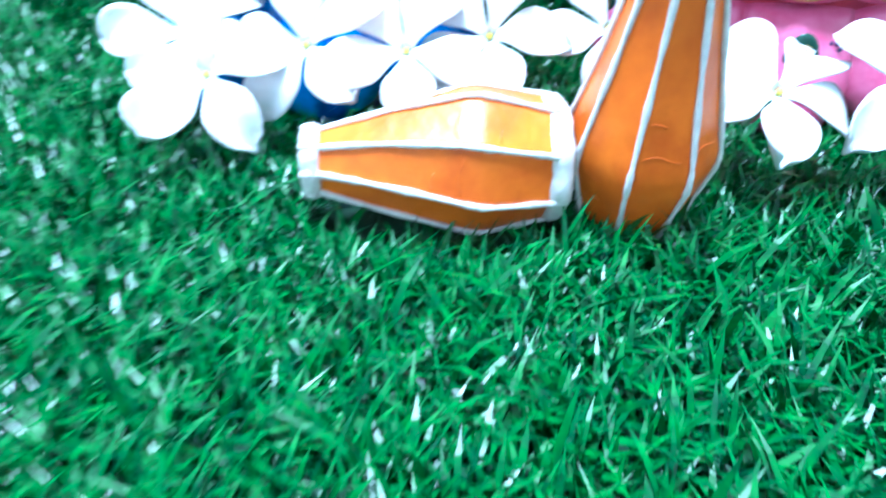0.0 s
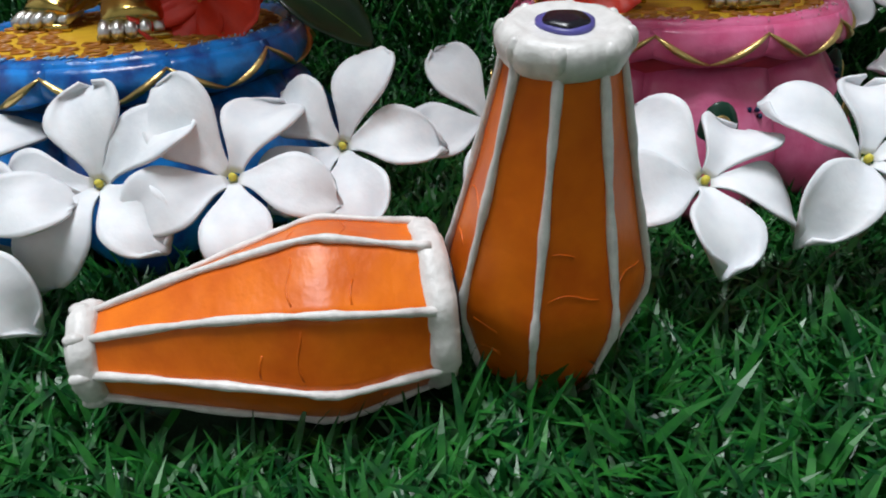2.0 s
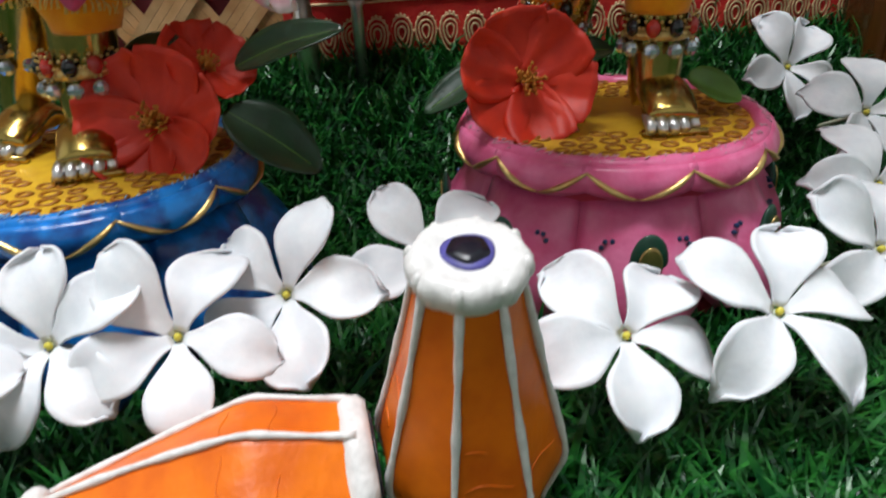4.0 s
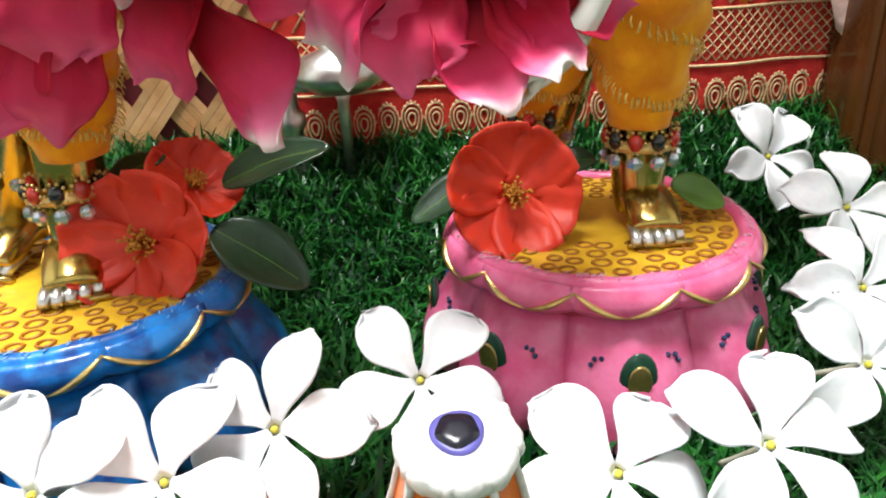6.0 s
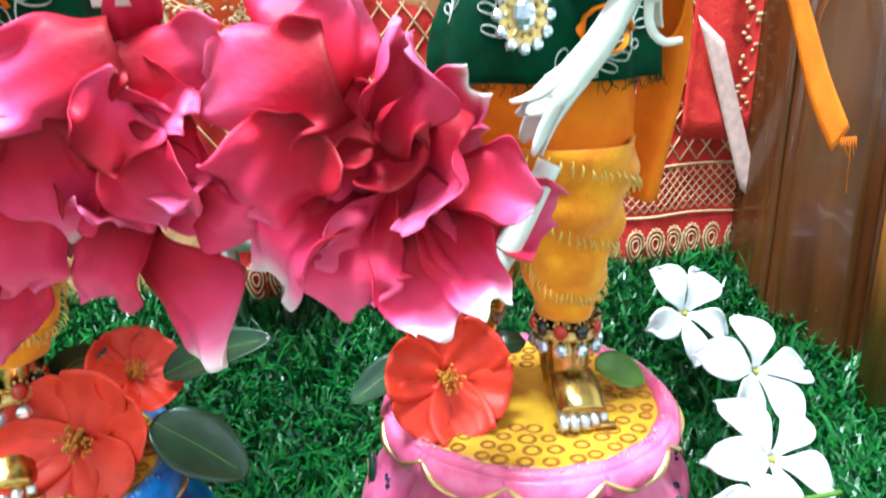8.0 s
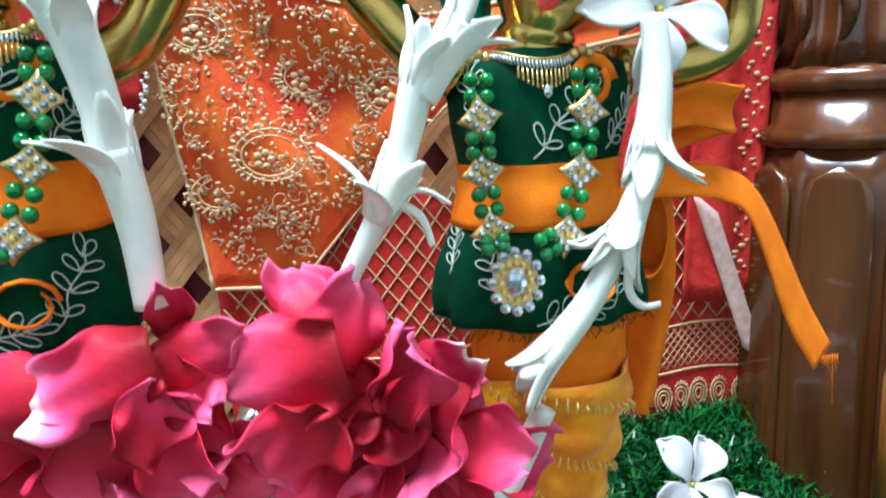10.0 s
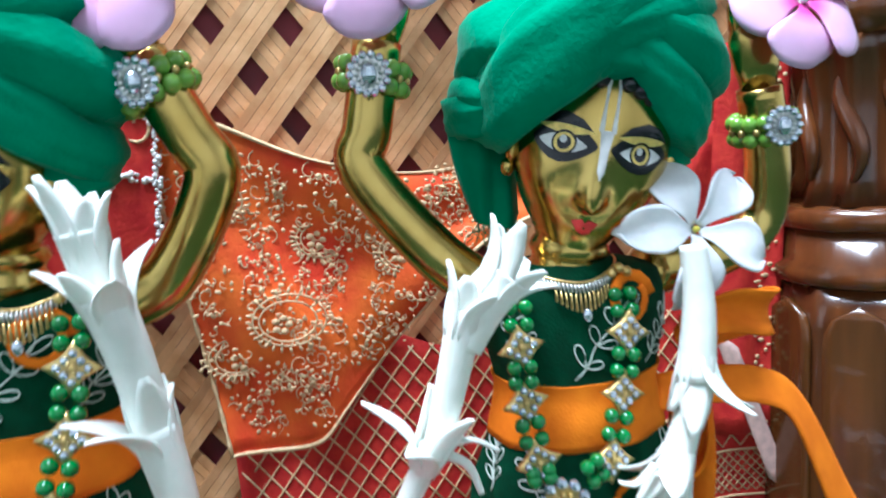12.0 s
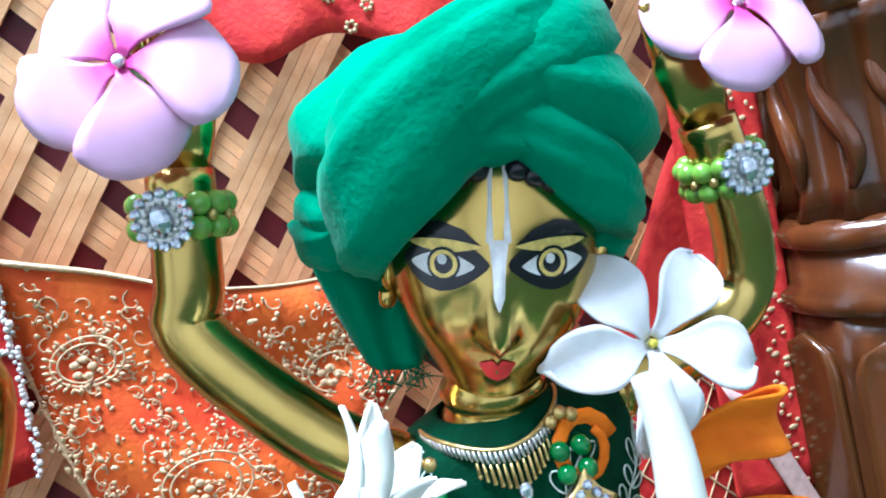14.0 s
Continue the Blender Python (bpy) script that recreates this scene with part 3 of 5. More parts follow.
def drum(name, m, label, profile, twist=0.0):
    """An eight-sided clay drum; twist: degrees by which its ridges wind from the base to the top."""
    d = thing(name, label, "drum", "miniature drums", at=m)
    top_r, top = profile[-1]

    def turned(z):
        return radians(twist) * z / top

    def facet(t):
        return 1.0 / math.cos((t % (math.pi / 4)) - math.pi / 8) * 0.985

    def radius(z):
        for (r0, z0), (r1, z1) in zip(profile, profile[1:]):
            if z <= z1:
                return r0 + (r1 - r0) * max(0.0, z - z0) / (z1 - z0)
        return top_r
    zs = sorted({z for _, z in profile} | {0.003 + (top - 0.003) * k / 18 for k in range(19)})
    body = B()
    loft(body, [[V(radius(z) * facet(t) * math.cos(t + turned(z)), radius(z) * facet(t) * math.sin(t + turned(z)), z) for t in (2 * math.pi * k / 64 for k in range(64))] for z in zs])
    part("body", body, M_ORANGE, d)
    rng = random.Random(7)
    for k in range(8):
        t = k * math.pi / 4
        pts = [V((radius(z) * facet(t) + 0.0003) * math.cos(t + turned(z)), (radius(z) * facet(t) + 0.0003) * math.sin(t + turned(z)), z) for z in zs]
        part("strap", tube(B(), pts, lambda f: 0.00062 + 0.00012 * math.sin(f * 23 + k) + 0.00008 * math.sin(f * 61 + k), 8), M_WPAINT, d, "white painted ridge")
        # scratched lines in the clay between the ridges
        bm = B()
        for q in range(rng.choice((2, 3))):
            z0 = rng.uniform(0.010, 0.034)
            pts = []
            for j in range(rng.choice((4, 6, 7))):
                z, t1 = z0 + 0.0006 * math.sin(j * 0.8 + q), t + 0.10 + j * 0.09
                pts.append(V(radius(z) * facet(t1) * math.cos(t1 + turned(z)), radius(z) * facet(t1) * math.sin(t1 + turned(z)), z))
            tube(bm, pts, 0.00016, 4)
        part("clay_crease", bm, M_ORANGE, d)
    e = top_r - 0.0087
    rim = lathe(B(), [(0.0090 + e, top - 0.0012), (0.0100 + e, top - 0.0007), (0.0106 + e, top + 0.0008), (0.0105 + e, top + 0.0021), (0.0097 + e, top + 0.0031), (0.0084 + e, top + 0.0034), (0.0072 + e, top + 0.0030), (0.0030, top + 0.0030)], 56, wob=lambda t, i: 1 + 0.022 * math.sin(8 * t) + 0.014 * math.sin(13 * t + i))
    for k in range(8):
        t = k * math.pi / 4 + turned(top)
        ball(rim, ((0.0099 + e) * math.cos(t), (0.0099 + e) * math.sin(t), top + 0.0016), (0.0011, 0.0011, 0.0017), 8, 6)
    part("rim", rim, M_WPAINT, d, "thick white painted rim")
    q = min(1.0, top_r / 0.0084)
    part("ring", lathe(B(), [(0.0046 * q, top + 0.0029), (0.0046 * q, top + 0.0034), (0.0036 * q, top + 0.0035), (0.001, top + 0.0035)], 32, wob=lambda t, i: 1 + 0.04 * math.sin(3 * t + 1)), M_VIOLET, d, "violet ring")
    part("patch", lathe(B(), [(0.0037 * q, top + 0.0034), (0.0036 * q, top + 0.0037), (0.0015 * q, top + 0.0038)], 28, wob=lambda t, i: 1 + 0.05 * math.sin(5 * t)), M_BLACK, d, "black tuning patch")
    g = profile[0][0] - 0.0106
    base = lathe(B(), [(0.0060, -0.0012), (0.0104 + g, -0.0014), (0.0116 + g, 0.0000), (0.0119 + g, 0.0022), (0.0112 + g, 0.0036), (0.0104 + g, 0.0040)], 48, wob=lambda t, i: 1 + 0.03 * math.sin(8 * t + 1) + 0.02 * math.sin(13 * t + i))
    part("base_ring", base, M_WPAINT, d, "thick white base ring")
    part("base_patch", lathe(B(), [(0.0100, -0.0016), (0.0098, -0.0021), (0.003, -0.0023)], 32), M_BLACK, d, "black base head")
    return d


drum("standing_drum", pose(0.0472, 0.1235, 0.0008, 11, 0, 0) @ pose(0, 0, 0, 0, 0, 29) @ Matrix.Diagonal((1, 1, 1.10, 1)), "orange clay miniature drum with white ridges, standing upright", PROFILE)
drum("lying_drum", pose(0.0298, 0.1175, 0.0176, 0, -91, 7) @ pose(0, 0, 0, 0, 0, 25) @ Matrix.Diagonal((1, 1, 0.90, 1)), "orange clay miniature drum with white ridges, lying on its side", SLIM, 24)


# ---- flowers ----
def petal_fn(L, W, base=0.0, cup=0.25, droop=0.4, twist=0.5, skew=0.25, wave=0.0, curl_in=0.0):
    def f(u, v):
        s = (u - 0.5) * 2
        w = W * (0.20 + 0.80 * smooth01(v / 0.58)) * (max(0.02, 1 - ((v - 0.58) / 0.42) ** 2.6) ** 0.5 if v > 0.58 else 1.0)
        y = base + L * (v - 0.05 * s * s * v)
        x = s * w / 2 + skew * W * v * v
        z = cup * W * s * s * 0.5 * v - curl_in * W * max(0.0, s) ** 3 * smooth01(v * 1.4) + L * (0.34 * math.sin(v * 2.0) - droop * v * v * 0.62) + twist * s * w * 0.45 * v + 0.035 * W * math.sin(4 * s + 5 * v + wave) * v
        return (x, y, z)
    return f

def jasmine(name, label, seed, L=0.0195, W=0.0130):
    rng = random.Random(seed)
    fl = thing(name, label, "flower", "white flowers on the grass")
    for k in range(5):
        bm = sheet(B(), petal_fn(L * rng.uniform(0.92, 1.06), W * rng.uniform(0.9, 1.1), 0.0012, rng.uniform(0.2, 0.8), rng.uniform(0.1, 1.3), rng.uniform(0.1, 0.65), rng.uniform(0.02, 0.25), rng.uniform(0, 6), rng.uniform(0.0, 0.15)), 12, 16, 0.0006)
        bmesh.ops.transform(bm, matrix=pose(0, 0, 0.0001 * k, 0, 0, k * 72 + rng.uniform(-7, 7)), verts=bm.verts)
        part("petal", bm, M_PETAL, fl)
    bm = lathe(B(), [(0.0003, -0.0005), (0.0008, 0.0006), (0.0007, 0.0014), (0.0003, 0.0017)], 10)
    part("throat", bm, M_YELC, fl, "yellow throat")
    part("flower_tube", tube(B(), spline([(0, 0, 0), (0.0006, 0.0004, -0.008), (0.002, 0.001, -0.019)], 8), lambda f: 0.0011 - 0.0004 * f, 7), M_STEM, fl, "pale green tube")
    return fl


FLOWERS = [  # place, how far it leans back from facing up, way it faces, spin
    ((-0.0300, 0.1475, 0.0290), 48, 0, 16), ((-0.0056, 0.1465, 0.0290), 45, 5, 42), ((0.0142, 0.1575, 0.0300), 50, -10, 56),
    ((0.0450, 0.1690, 0.0300), 44, 0, 35), ((0.0790, 0.1360, 0.0270), 40, 5, 34), ((0.1085, 0.1362, 0.0290), 34, 10, 57),
    ((-0.0520, 0.1380, 0.0240), 50, 0, 10), ((0.1800, 0.2230, 0.0380), 55, 10, 60), ((0.1640, 0.1900, 0.0290), 50, 20, 10),
    ((0.1450, 0.1600, 0.0270), 45, 15, 50), ((0.1760, 0.2620, 0.0430), 58, 12, 25), ((-0.0620, 0.1560, 0.0280), 45, 0, 30),
]
for k, (p, lean, face, spin) in enumerate(FLOWERS):
    fl = jasmine("white_flower", "white five-petalled crepe jasmine flower lying on the grass", k + 1)
    fl.matrix_basis = Matrix.Translation(p) @ pose(0, 0, 0, lean, 0, face).to_4x4() @ pose(0, 0, 0, 0, 0, spin)


# ---- pedestals ----
def petal_r(v, s):
    return 0.0348 + (0.0020 + 0.0085 * math.sin(min(1.0, v * 1.25) * math.pi * 0.62)) * (1 - 0.80 * s * s) + 0.0062 * v


def pedestal(name, at, main, dark, label, petals=8):
    p = thing(name, label, "pedestal", "lotus pedestals", at=at)
    part("core", lathe(B(), [(0.040, 0.0), (0.040, 0.004), (0.034, 0.012), (0.033, 0.030), (0.038, 0.038), (0.0405, 0.0445)], 48), dark, p)
    for k in range(petals):
        t = 360 / petals * k

        def f(u, v):
            s = (u - 0.5) * 2
            w = 0.0166 * (1 - 0.16 * (1 - v)) * (math.sqrt(max(0.0, 1 - ((v - 0.55) / 0.46) ** 2)) if v > 0.55 else 1.0)
            out = petal_r(v, s)
            a = s * w / 0.036
            return (out * math.sin(a), -out * math.cos(a), 0.0365 - 0.032 * v)
        bm = sheet(B(), f, 10, 10, 0.0016)
        rot = pose(0, 0, 0, 0, 0, t)
        bmesh.ops.transform(bm, matrix=rot, verts=bm.verts)
        lp = part("lotus_petal", bm, main, p, "rounded lotus petal")
        if main is M_PINK:
            bm = ball(B(), (0, -petal_r(0.36, 0) - 0.0004, 0.0250), (0.0045, 0.0014, 0.0070), 14, 10)
            bmesh.ops.transform(bm, matrix=rot, verts=bm.verts)
            part("eye_spot", bm, M_DKGREEN, lp, "dark green oval spot")
            bm = lathe(B(), [(0.0014, 0), (0.0028, 0), (0.0028, 0.0004), (0.0023, 0.0004)], 16, mat4=rot @ pose(0, -petal_r(0.36, 0) - 0.0017, 0.0250, 90, 0, 0) @ Matrix.Diagonal((1, 1.55, 1, 1)))
            part("spot_ring", bm, M_GOLD, lp, "fine gold outline")
            for sx in (-1, 1):
                bm = B()
                for j in range(6):
                    a = j * math.pi / 3
                    ball(bm, (sx * 0.0086 + 0.0017 * math.cos(a), -petal_r(0.30, 0.62) * 0.985 - 0.0008, 0.0272 + 0.0017 * math.sin(a)), (0.00066, 0.0008, 0.00066), 6, 4)
                bmesh.ops.transform(bm, matrix=rot, verts=bm.verts)
                part("dot_rosette", bm, M_NAVY, lp, "rosette of dark blue dots")
    n = 11
    for k in range(n):
        t = 360 / n * k - 3

        def g(u, v):
            s = (u - 0.5) * 2
            a = s * 0.315
            out = 0.0402 + 0.0022 * math.sin(v * 2.8) * (1 - 0.5 * s * s) + 0.0006 * abs(s)
            return (out * math.sin(a), -out * math.cos(a), 0.0462 - 0.0078 * v * (1 - 0.30 * s * s))
        rot = pose(0, 0, 0, 0, 0, t)
        bm = sheet(B(), g, 8, 6, 0.0012)
        bmesh.ops.transform(bm, matrix=rot, verts=bm.verts)
        sc = part("rim_scallop", bm, main, p, "scalloped rim petal")
        bm = B()
        for sg in (-1, 1):
            pts = []
            for j in range(9):
                q = j / 8
                e = Vector(g(0.5 + sg * 0.46 * q, 0.95 - 0.75 * q ** 1.5))
                pts.append(e + V(e.x, e.y, 0).normalized() * 0.0005)
            tube(bm, pts, lambda f: 0.0004 + 0.0010 * math.sin(math.pi * f), 6, flat=0.6)
        bmesh.ops.transform(bm, matrix=rot, verts=bm.verts)
        part("gilt_edge", bm, M_GOLD, sc, "gilt edge line")
    part("rim_ring", tube(B(), [(0.0385 * math.cos(a / 60 * 2 * math.pi), 0.0385 * math.sin(a / 60 * 2 * math.pi), 0.0455) for a in range(60)], 0.0024, 8, closed=True, wob=lambda f, t: 0.12 * math.sin(f * 2 * math.pi * 44)), main, p)
    bm = B()
    rs = random.Random(9)
    for k in range(240):
        a = rs.uniform(0, 2 * math.pi)
        r0 = rs.uniform(0.0385, 0.0405)
        z0 = 0.0455 + math.sqrt(max(0.0, 0.0024 ** 2 - (r0 - 0.0385) ** 2))
        p0 = V(r0 * math.cos(a), r0 * math.sin(a), z0 + 0.0002)
        a1 = a + rs.uniform(0.01, 0.03)
        p1 = V((r0 - 0.0008) * math.cos(a1), (r0 - 0.0008) * math.sin(a1), z0 + 0.0004)
        tube(bm, [p0, p1], rs.uniform(0.00012, 0.00022), 4)
    tagged(part("brush_stroke_band", bm, M_PALEPINK if main is M_PINK else M_PALEBLUE, p, "pale hatched brush strokes"), kind="stuff")
    part("top_disc", lathe(B(), [(0.0375, 0.044), (0.0375, 0.0458), (0.034, 0.0464), (0.01, 0.0466)], 48), M_YTOP, p, "yellow painted top disc")
    rng = random.Random(4)
    for r in (0.0335, 0.0285, 0.0235, 0.0185):
        cnt = int(2 * math.pi * r / 0.0060)
        for k in range(cnt):
            a = 2 * math.pi * (k + rng.uniform(-0.15, 0.15)) / cnt
            o = V(r * math.cos(a), r * math.sin(a), 0.0466)
            q = rng.uniform(0.0016, 0.0022)
            bm = tube(B(), [o + V(q * math.cos(j * 0.63 + a), q * 0.85 * math.sin(j * 0.63 + a), 0) for j in range(10)], [0.0003 + 0.00025 * math.sin(j * 0.63) ** 2 for j in range(10)], 4, closed=True)
            part("painted_ring", bm, M_OCHRE, p, "ochre brush-painted ring")
    return p


pedestal("pink_pedestal", pose(0.0990, 0.2130, 0.0, 0, 0, -5), M_PINK, M_RED, "pink enamelled lotus pedestal with a yellow top")
pedestal("blue_pedestal", pose(-0.0385, 0.2070, 0.0, 0, 0, 12), M_BLUE, M_NAVY, "blue enamelled lotus pedestal with a yellow top")


# ---- brass statues and what they wear ----
HEADM = Matrix.Translation((0.1095, 0.2105, 0.2322)) @ pose(0, 0, 0, 0, 0, -14).to_4x4() @ pose(0, 0, 0, 6, 0, 0) @ pose(0, 0, 0, 0, 15, 0)


def head_point(az, el, lift=0.0):
    """A point of the face: az to the right, el up, in degrees; the face looks along -y."""
    a, e = radians(az), radians(el)
    low = max(0.0, -math.sin(e))
    rx, ry, rz = 0.0186 * (1 - 0.20 * low ** 1.8), 0.0168 * (1 - 0.12 * low), 0.0258
    g = lambda da, de, sa, se: math.exp(-((az - da) / sa) ** 2 - ((el - de) / se) ** 2)
    bump = 0.0046 * g(0, -20, 8, 8) + 0.0024 * g(0, -6, 6, 12) + 0.0019 * g(0, -36.5, 14, 4) - 0.0008 * g(0, -29, 12, 3) + 0.0040 * g(0, -56, 42, 14) + 0.0010 * (g(38, -22, 18, 14) + g(-38, -22, 18, 14)) - 0.0010 * (g(30, 6, 14, 8) + g(-30, 6, 14, 8))
    d = Vector((math.sin(a) * math.cos(e), -math.cos(a) * math.cos(e), math.sin(e)))
    k = 1 + (bump + lift) / 0.017
    return Vector((d.x * rx, d.y * ry, d.z * rz)) * k


def decal(bm, outline, mi, lift):
    """A painted patch on the face, as a fan of small quads."""
    n = len(outline)
    ca, ce = sum(p[0] for p in outline) / n, sum(p[1] for p in outline) / n
    rings = []
    for f in (0.02, 0.35, 0.7, 1.0):
        rings.append([bm.verts.new(head_point(ca + (a - ca) * f, ce + (e - ce) * f, lift)) for a, e in outline])
    for a, b in zip(rings, rings[1:]):
        for k in range(n):
            bm.faces.new((a[k], a[(k + 1) % n], b[(k + 1) % n], b[k])).material_index = mi
    bm.faces.new(rings[0][::-1]).material_index = mi


def oval(ca, ce, ra, re, n=18):
    return [(ca + ra * math.cos(2 * math.pi * k / n), ce + re * math.sin(2 * math.pi * k / n)) for k in range(n)]


def almond(ca, ce, ra, re, n=20):
    out = []
    for k in range(n):
        t = 2 * math.pi * k / n
        c, s = math.cos(t), math.sin(t)
        out.append((ca + ra * c, ce + re * s * (1 - 0.55 * c * c)))
    return out


def statue(arms, feet, label, dx, hdx=0.0, up_=0.0):
    bm = B()
    hb = B()
    az_n, el_n = 64, 44
    grid = [[hb.verts.new(head_point(-180 + 360 * i / az_n, -86 + 172 * j / el_n)) for i in range(az_n)] for j in range(el_n + 1)]
    for j in range(el_n):
        for i in range(az_n):
            hb.faces.new((grid[j][i], grid[j][(i + 1) % az_n], grid[j + 1][(i + 1) % az_n], grid[j + 1][i]))
    hb.faces.new(grid[0][::-1])
    hb.faces.new(grid[-1])
    for s in (-1, 1):
        decal(hb, almond(s * 30, 5.2, 25.5, 10.6), 2, 0.00014)
        decal(hb, almond(s * 30, 11.6, 22, 2.4), 3, 0.00020)
        decal(hb, almond(s * 30, 4.4, 18.5, 5.0), 1, 0.00026)
        decal(hb, oval(s * 29, 4.8, 9.8, 6.4), 2, 0.00030)
        decal(hb, oval(s * 29, 4.8, 8.2, 5.2), 3, 0.00034)
        decal(hb, oval(s * 29, 4.8, 5.6, 3.7), 2, 0.00038)
        # white highlight painted over the pupil
        decal(hb, oval(s * 29 - 1.0, 6.4, 3.0, 2.0, 10), 1, 0.00044)
        decal(hb, [(s * 9, 12), (s * 18, 17.5), (s * 32, 20.5), (s * 46, 18.5), (s * 57, 11), (s * 46, 14.6), (s * 32, 15.6), (s * 19, 12.4)][::s], 2, 0.00018)
        decal(hb, [(s * 3.2, 44), (s * 6.8, 44), (s * 6.2, 13), (s * 2.6, 13)][::s], 1, 0.00024)
        decal(hb, [(s * 12, -33.8), (s * 7, -32.8), (s * 3.0, -32.2), (0, -33.2), (0, -37.8), (s * 6, -36.8)][::-s], 4, 0.00024)
        # ears
        ball(hb, (s * 0.0188, 0.000, -0.0010), (0.0020, 0.0036, 0.0060), 12, 8)
        ball(hb, (s * 0.0192, -0.001, -0.0075), (0.0018, 0.0022, 0.0024), 10, 6)
        for k in range(4):
            c = head_point(s * (13 + k * 11), 41 - k * 3)
            ball(hb, c, 0.0022, 10, 6, mi=2)
    decal(hb, [(-5, 14), (-3.0, 4), (-2.4, -5), (0, -9), (2.4, -5), (3.0, 4), (5, 14)][::-1], 1, 0.00016)
    bmesh.ops.transform(hb, matrix=Matrix.Translation((hdx, 0, 0)) @ HEADM, verts=hb.verts)
    tmp = bpy.data.meshes.new("tmp")
    hb.to_mesh(tmp)
    hb.free()
    bm.from_mesh(tmp)
    bpy.data.meshes.remove(tmp)
    # neck with three folds, torso, legs
    tube(bm, spline([(0.1020, 0.2135, 0.196), (0.1025, 0.2125, 0.204), (0.1045, 0.2120, 0.216)], 18), lambda f: 0.0094 + 0.0035 * (1 - f) ** 3 + 0.0007 * math.sin(f * 30), 28)
    tube(bm, spline([(0.104, 0.214, 0.125), (0.1035, 0.214, 0.16), (0.1035, 0.2145, 0.185), (0.1035, 0.2145, 0.204)], 12), [0.013, 0.013, 0.0125, 0.012, 0.012, 0.012, 0.012, 0.0125, 0.013, 0.013, 0.0125, 0.011, 0.009], 20)
    for (kx, ky), (fx, fy, turn) in feet:
        tube(bm, spline([(kx, ky, 0.125), ((kx + fx) / 2 + 0.001, (ky + fy) / 2 + 0.006, 0.088), (fx, fy + 0.010, 0.060), (fx, fy + 0.008, 0.050)], 14), lambda f: 0.010 - 0.0045 * f, 16)
        m = pose(fx, fy, 0.0466, 0, 0, turn)
        pts = [m @ V(*p) for p in ((0, 0.012, 0.006), (0, 0.006, 0.0085), (0.0003, -0.001, 0.006), (0.0003, -0.0065, 0.0032))]
        tube(bm, spline(pts, 10), lambda f: 0.0048 + 0.0022 * math.sin(f * 2.4), 14, flat=0.62)
        for k in range(5):
            tx = (k - 2) * 0.0028
            ty = -0.0085 + 0.0006 * (k - 1) ** 2 * 0.6
            tube(bm, [m @ V(tx * 0.9, ty + 0.005, 0.0038), m @ V(tx, ty, 0.0030), m @ V(tx * 1.03, ty - 0.0026, 0.0018)], [0.0015, 0.0016, 0.0012], 8, mi=5)
        tube(bm, [m @ V(-0.0075, -0.0085, 0.0008), m @ V(0.0085, -0.0085, 0.0008)], 0.0011, 6)
    for pts, radii in arms:
        tube(bm, spline(pts, 22), lambda f: radii[0] + (radii[1] - radii[0]) * f, 20)
        w = Vector(pts[-1])
        d = (w - Vector(pts[-2])).normalized()
        # open palm and fingers behind the flower
        tube(bm, [w, w + d * 0.006, w + d * 0.013, w + d * 0.018], [0.0052, 0.0066, 0.0074, 0.006], 14, flat=0.5, up=(0, 1, 0))
        for k in range(4):
            side = d.cross(V(0, 1, 0)).normalized()
            o = w + d * 0.016 + side * (k - 1.5) * 0.0034
            tube(bm, [o, o + d * 0.006, o + d * 0.010 - V(0, 0.001, 0)], [0.0018, 0.0016, 0.0011], 8)
    for v in bm.verts:
        v.co = V(v.co.x + dx, v.co.y, v.co.z + up_ * smooth01((v.co.z - 0.07) / 0.06))
    return solo("brass_statue", bm, [M_BRASS, M_WHITE_EYE, M_BLACK, M_GTHREAD, M_LIP, M_SILVER], label, "statue", "brass statues")


ARM_R = ([(0.083, 0.212, 0.199), (0.070, 0.215, 0.210), (0.0545, 0.220, 0.232), (0.0565, 0.220, 0.242), (0.0610, 0.220, 0.262)], (0.0066, 0.0060))
ARM_L = ([(0.124, 0.214, 0.199), (0.148, 0.220, 0.200), (0.1625, 0.222, 0.207), (0.1645, 0.220, 0.222), (0.1610, 0.218, 0.244)], (0.0066, 0.0058))
FEET = [((0.106, 0.210), (0.1085, 0.1995, -6)), ((0.097, 0.216), (0.0850, 0.2180, -20))]
statue([ARM_R, ARM_L], FEET, "polished brass standing statue with raised arms and painted eyes", 0.0)
ARM_L2 = ([(0.126, 0.214, 0.199), (0.138, 0.214, 0.205), (0.1500, 0.212, 0.2255), (0.1465, 0.212, 0.236), (0.1385, 0.212, 0.253)], (0.0066, 0.0060))
DX = -0.130
DXF = -0.1435
FEET2 = [((0.098, 0.210), (0.0950, 0.1995, 12)), ((0.089, 0.216), (0.0715, 0.2180, -20))]
statue([ARM_R, ARM_L2], FEET2, "polished brass standing statue beside its twin, arms raised", DX, -0.008, 0.008)


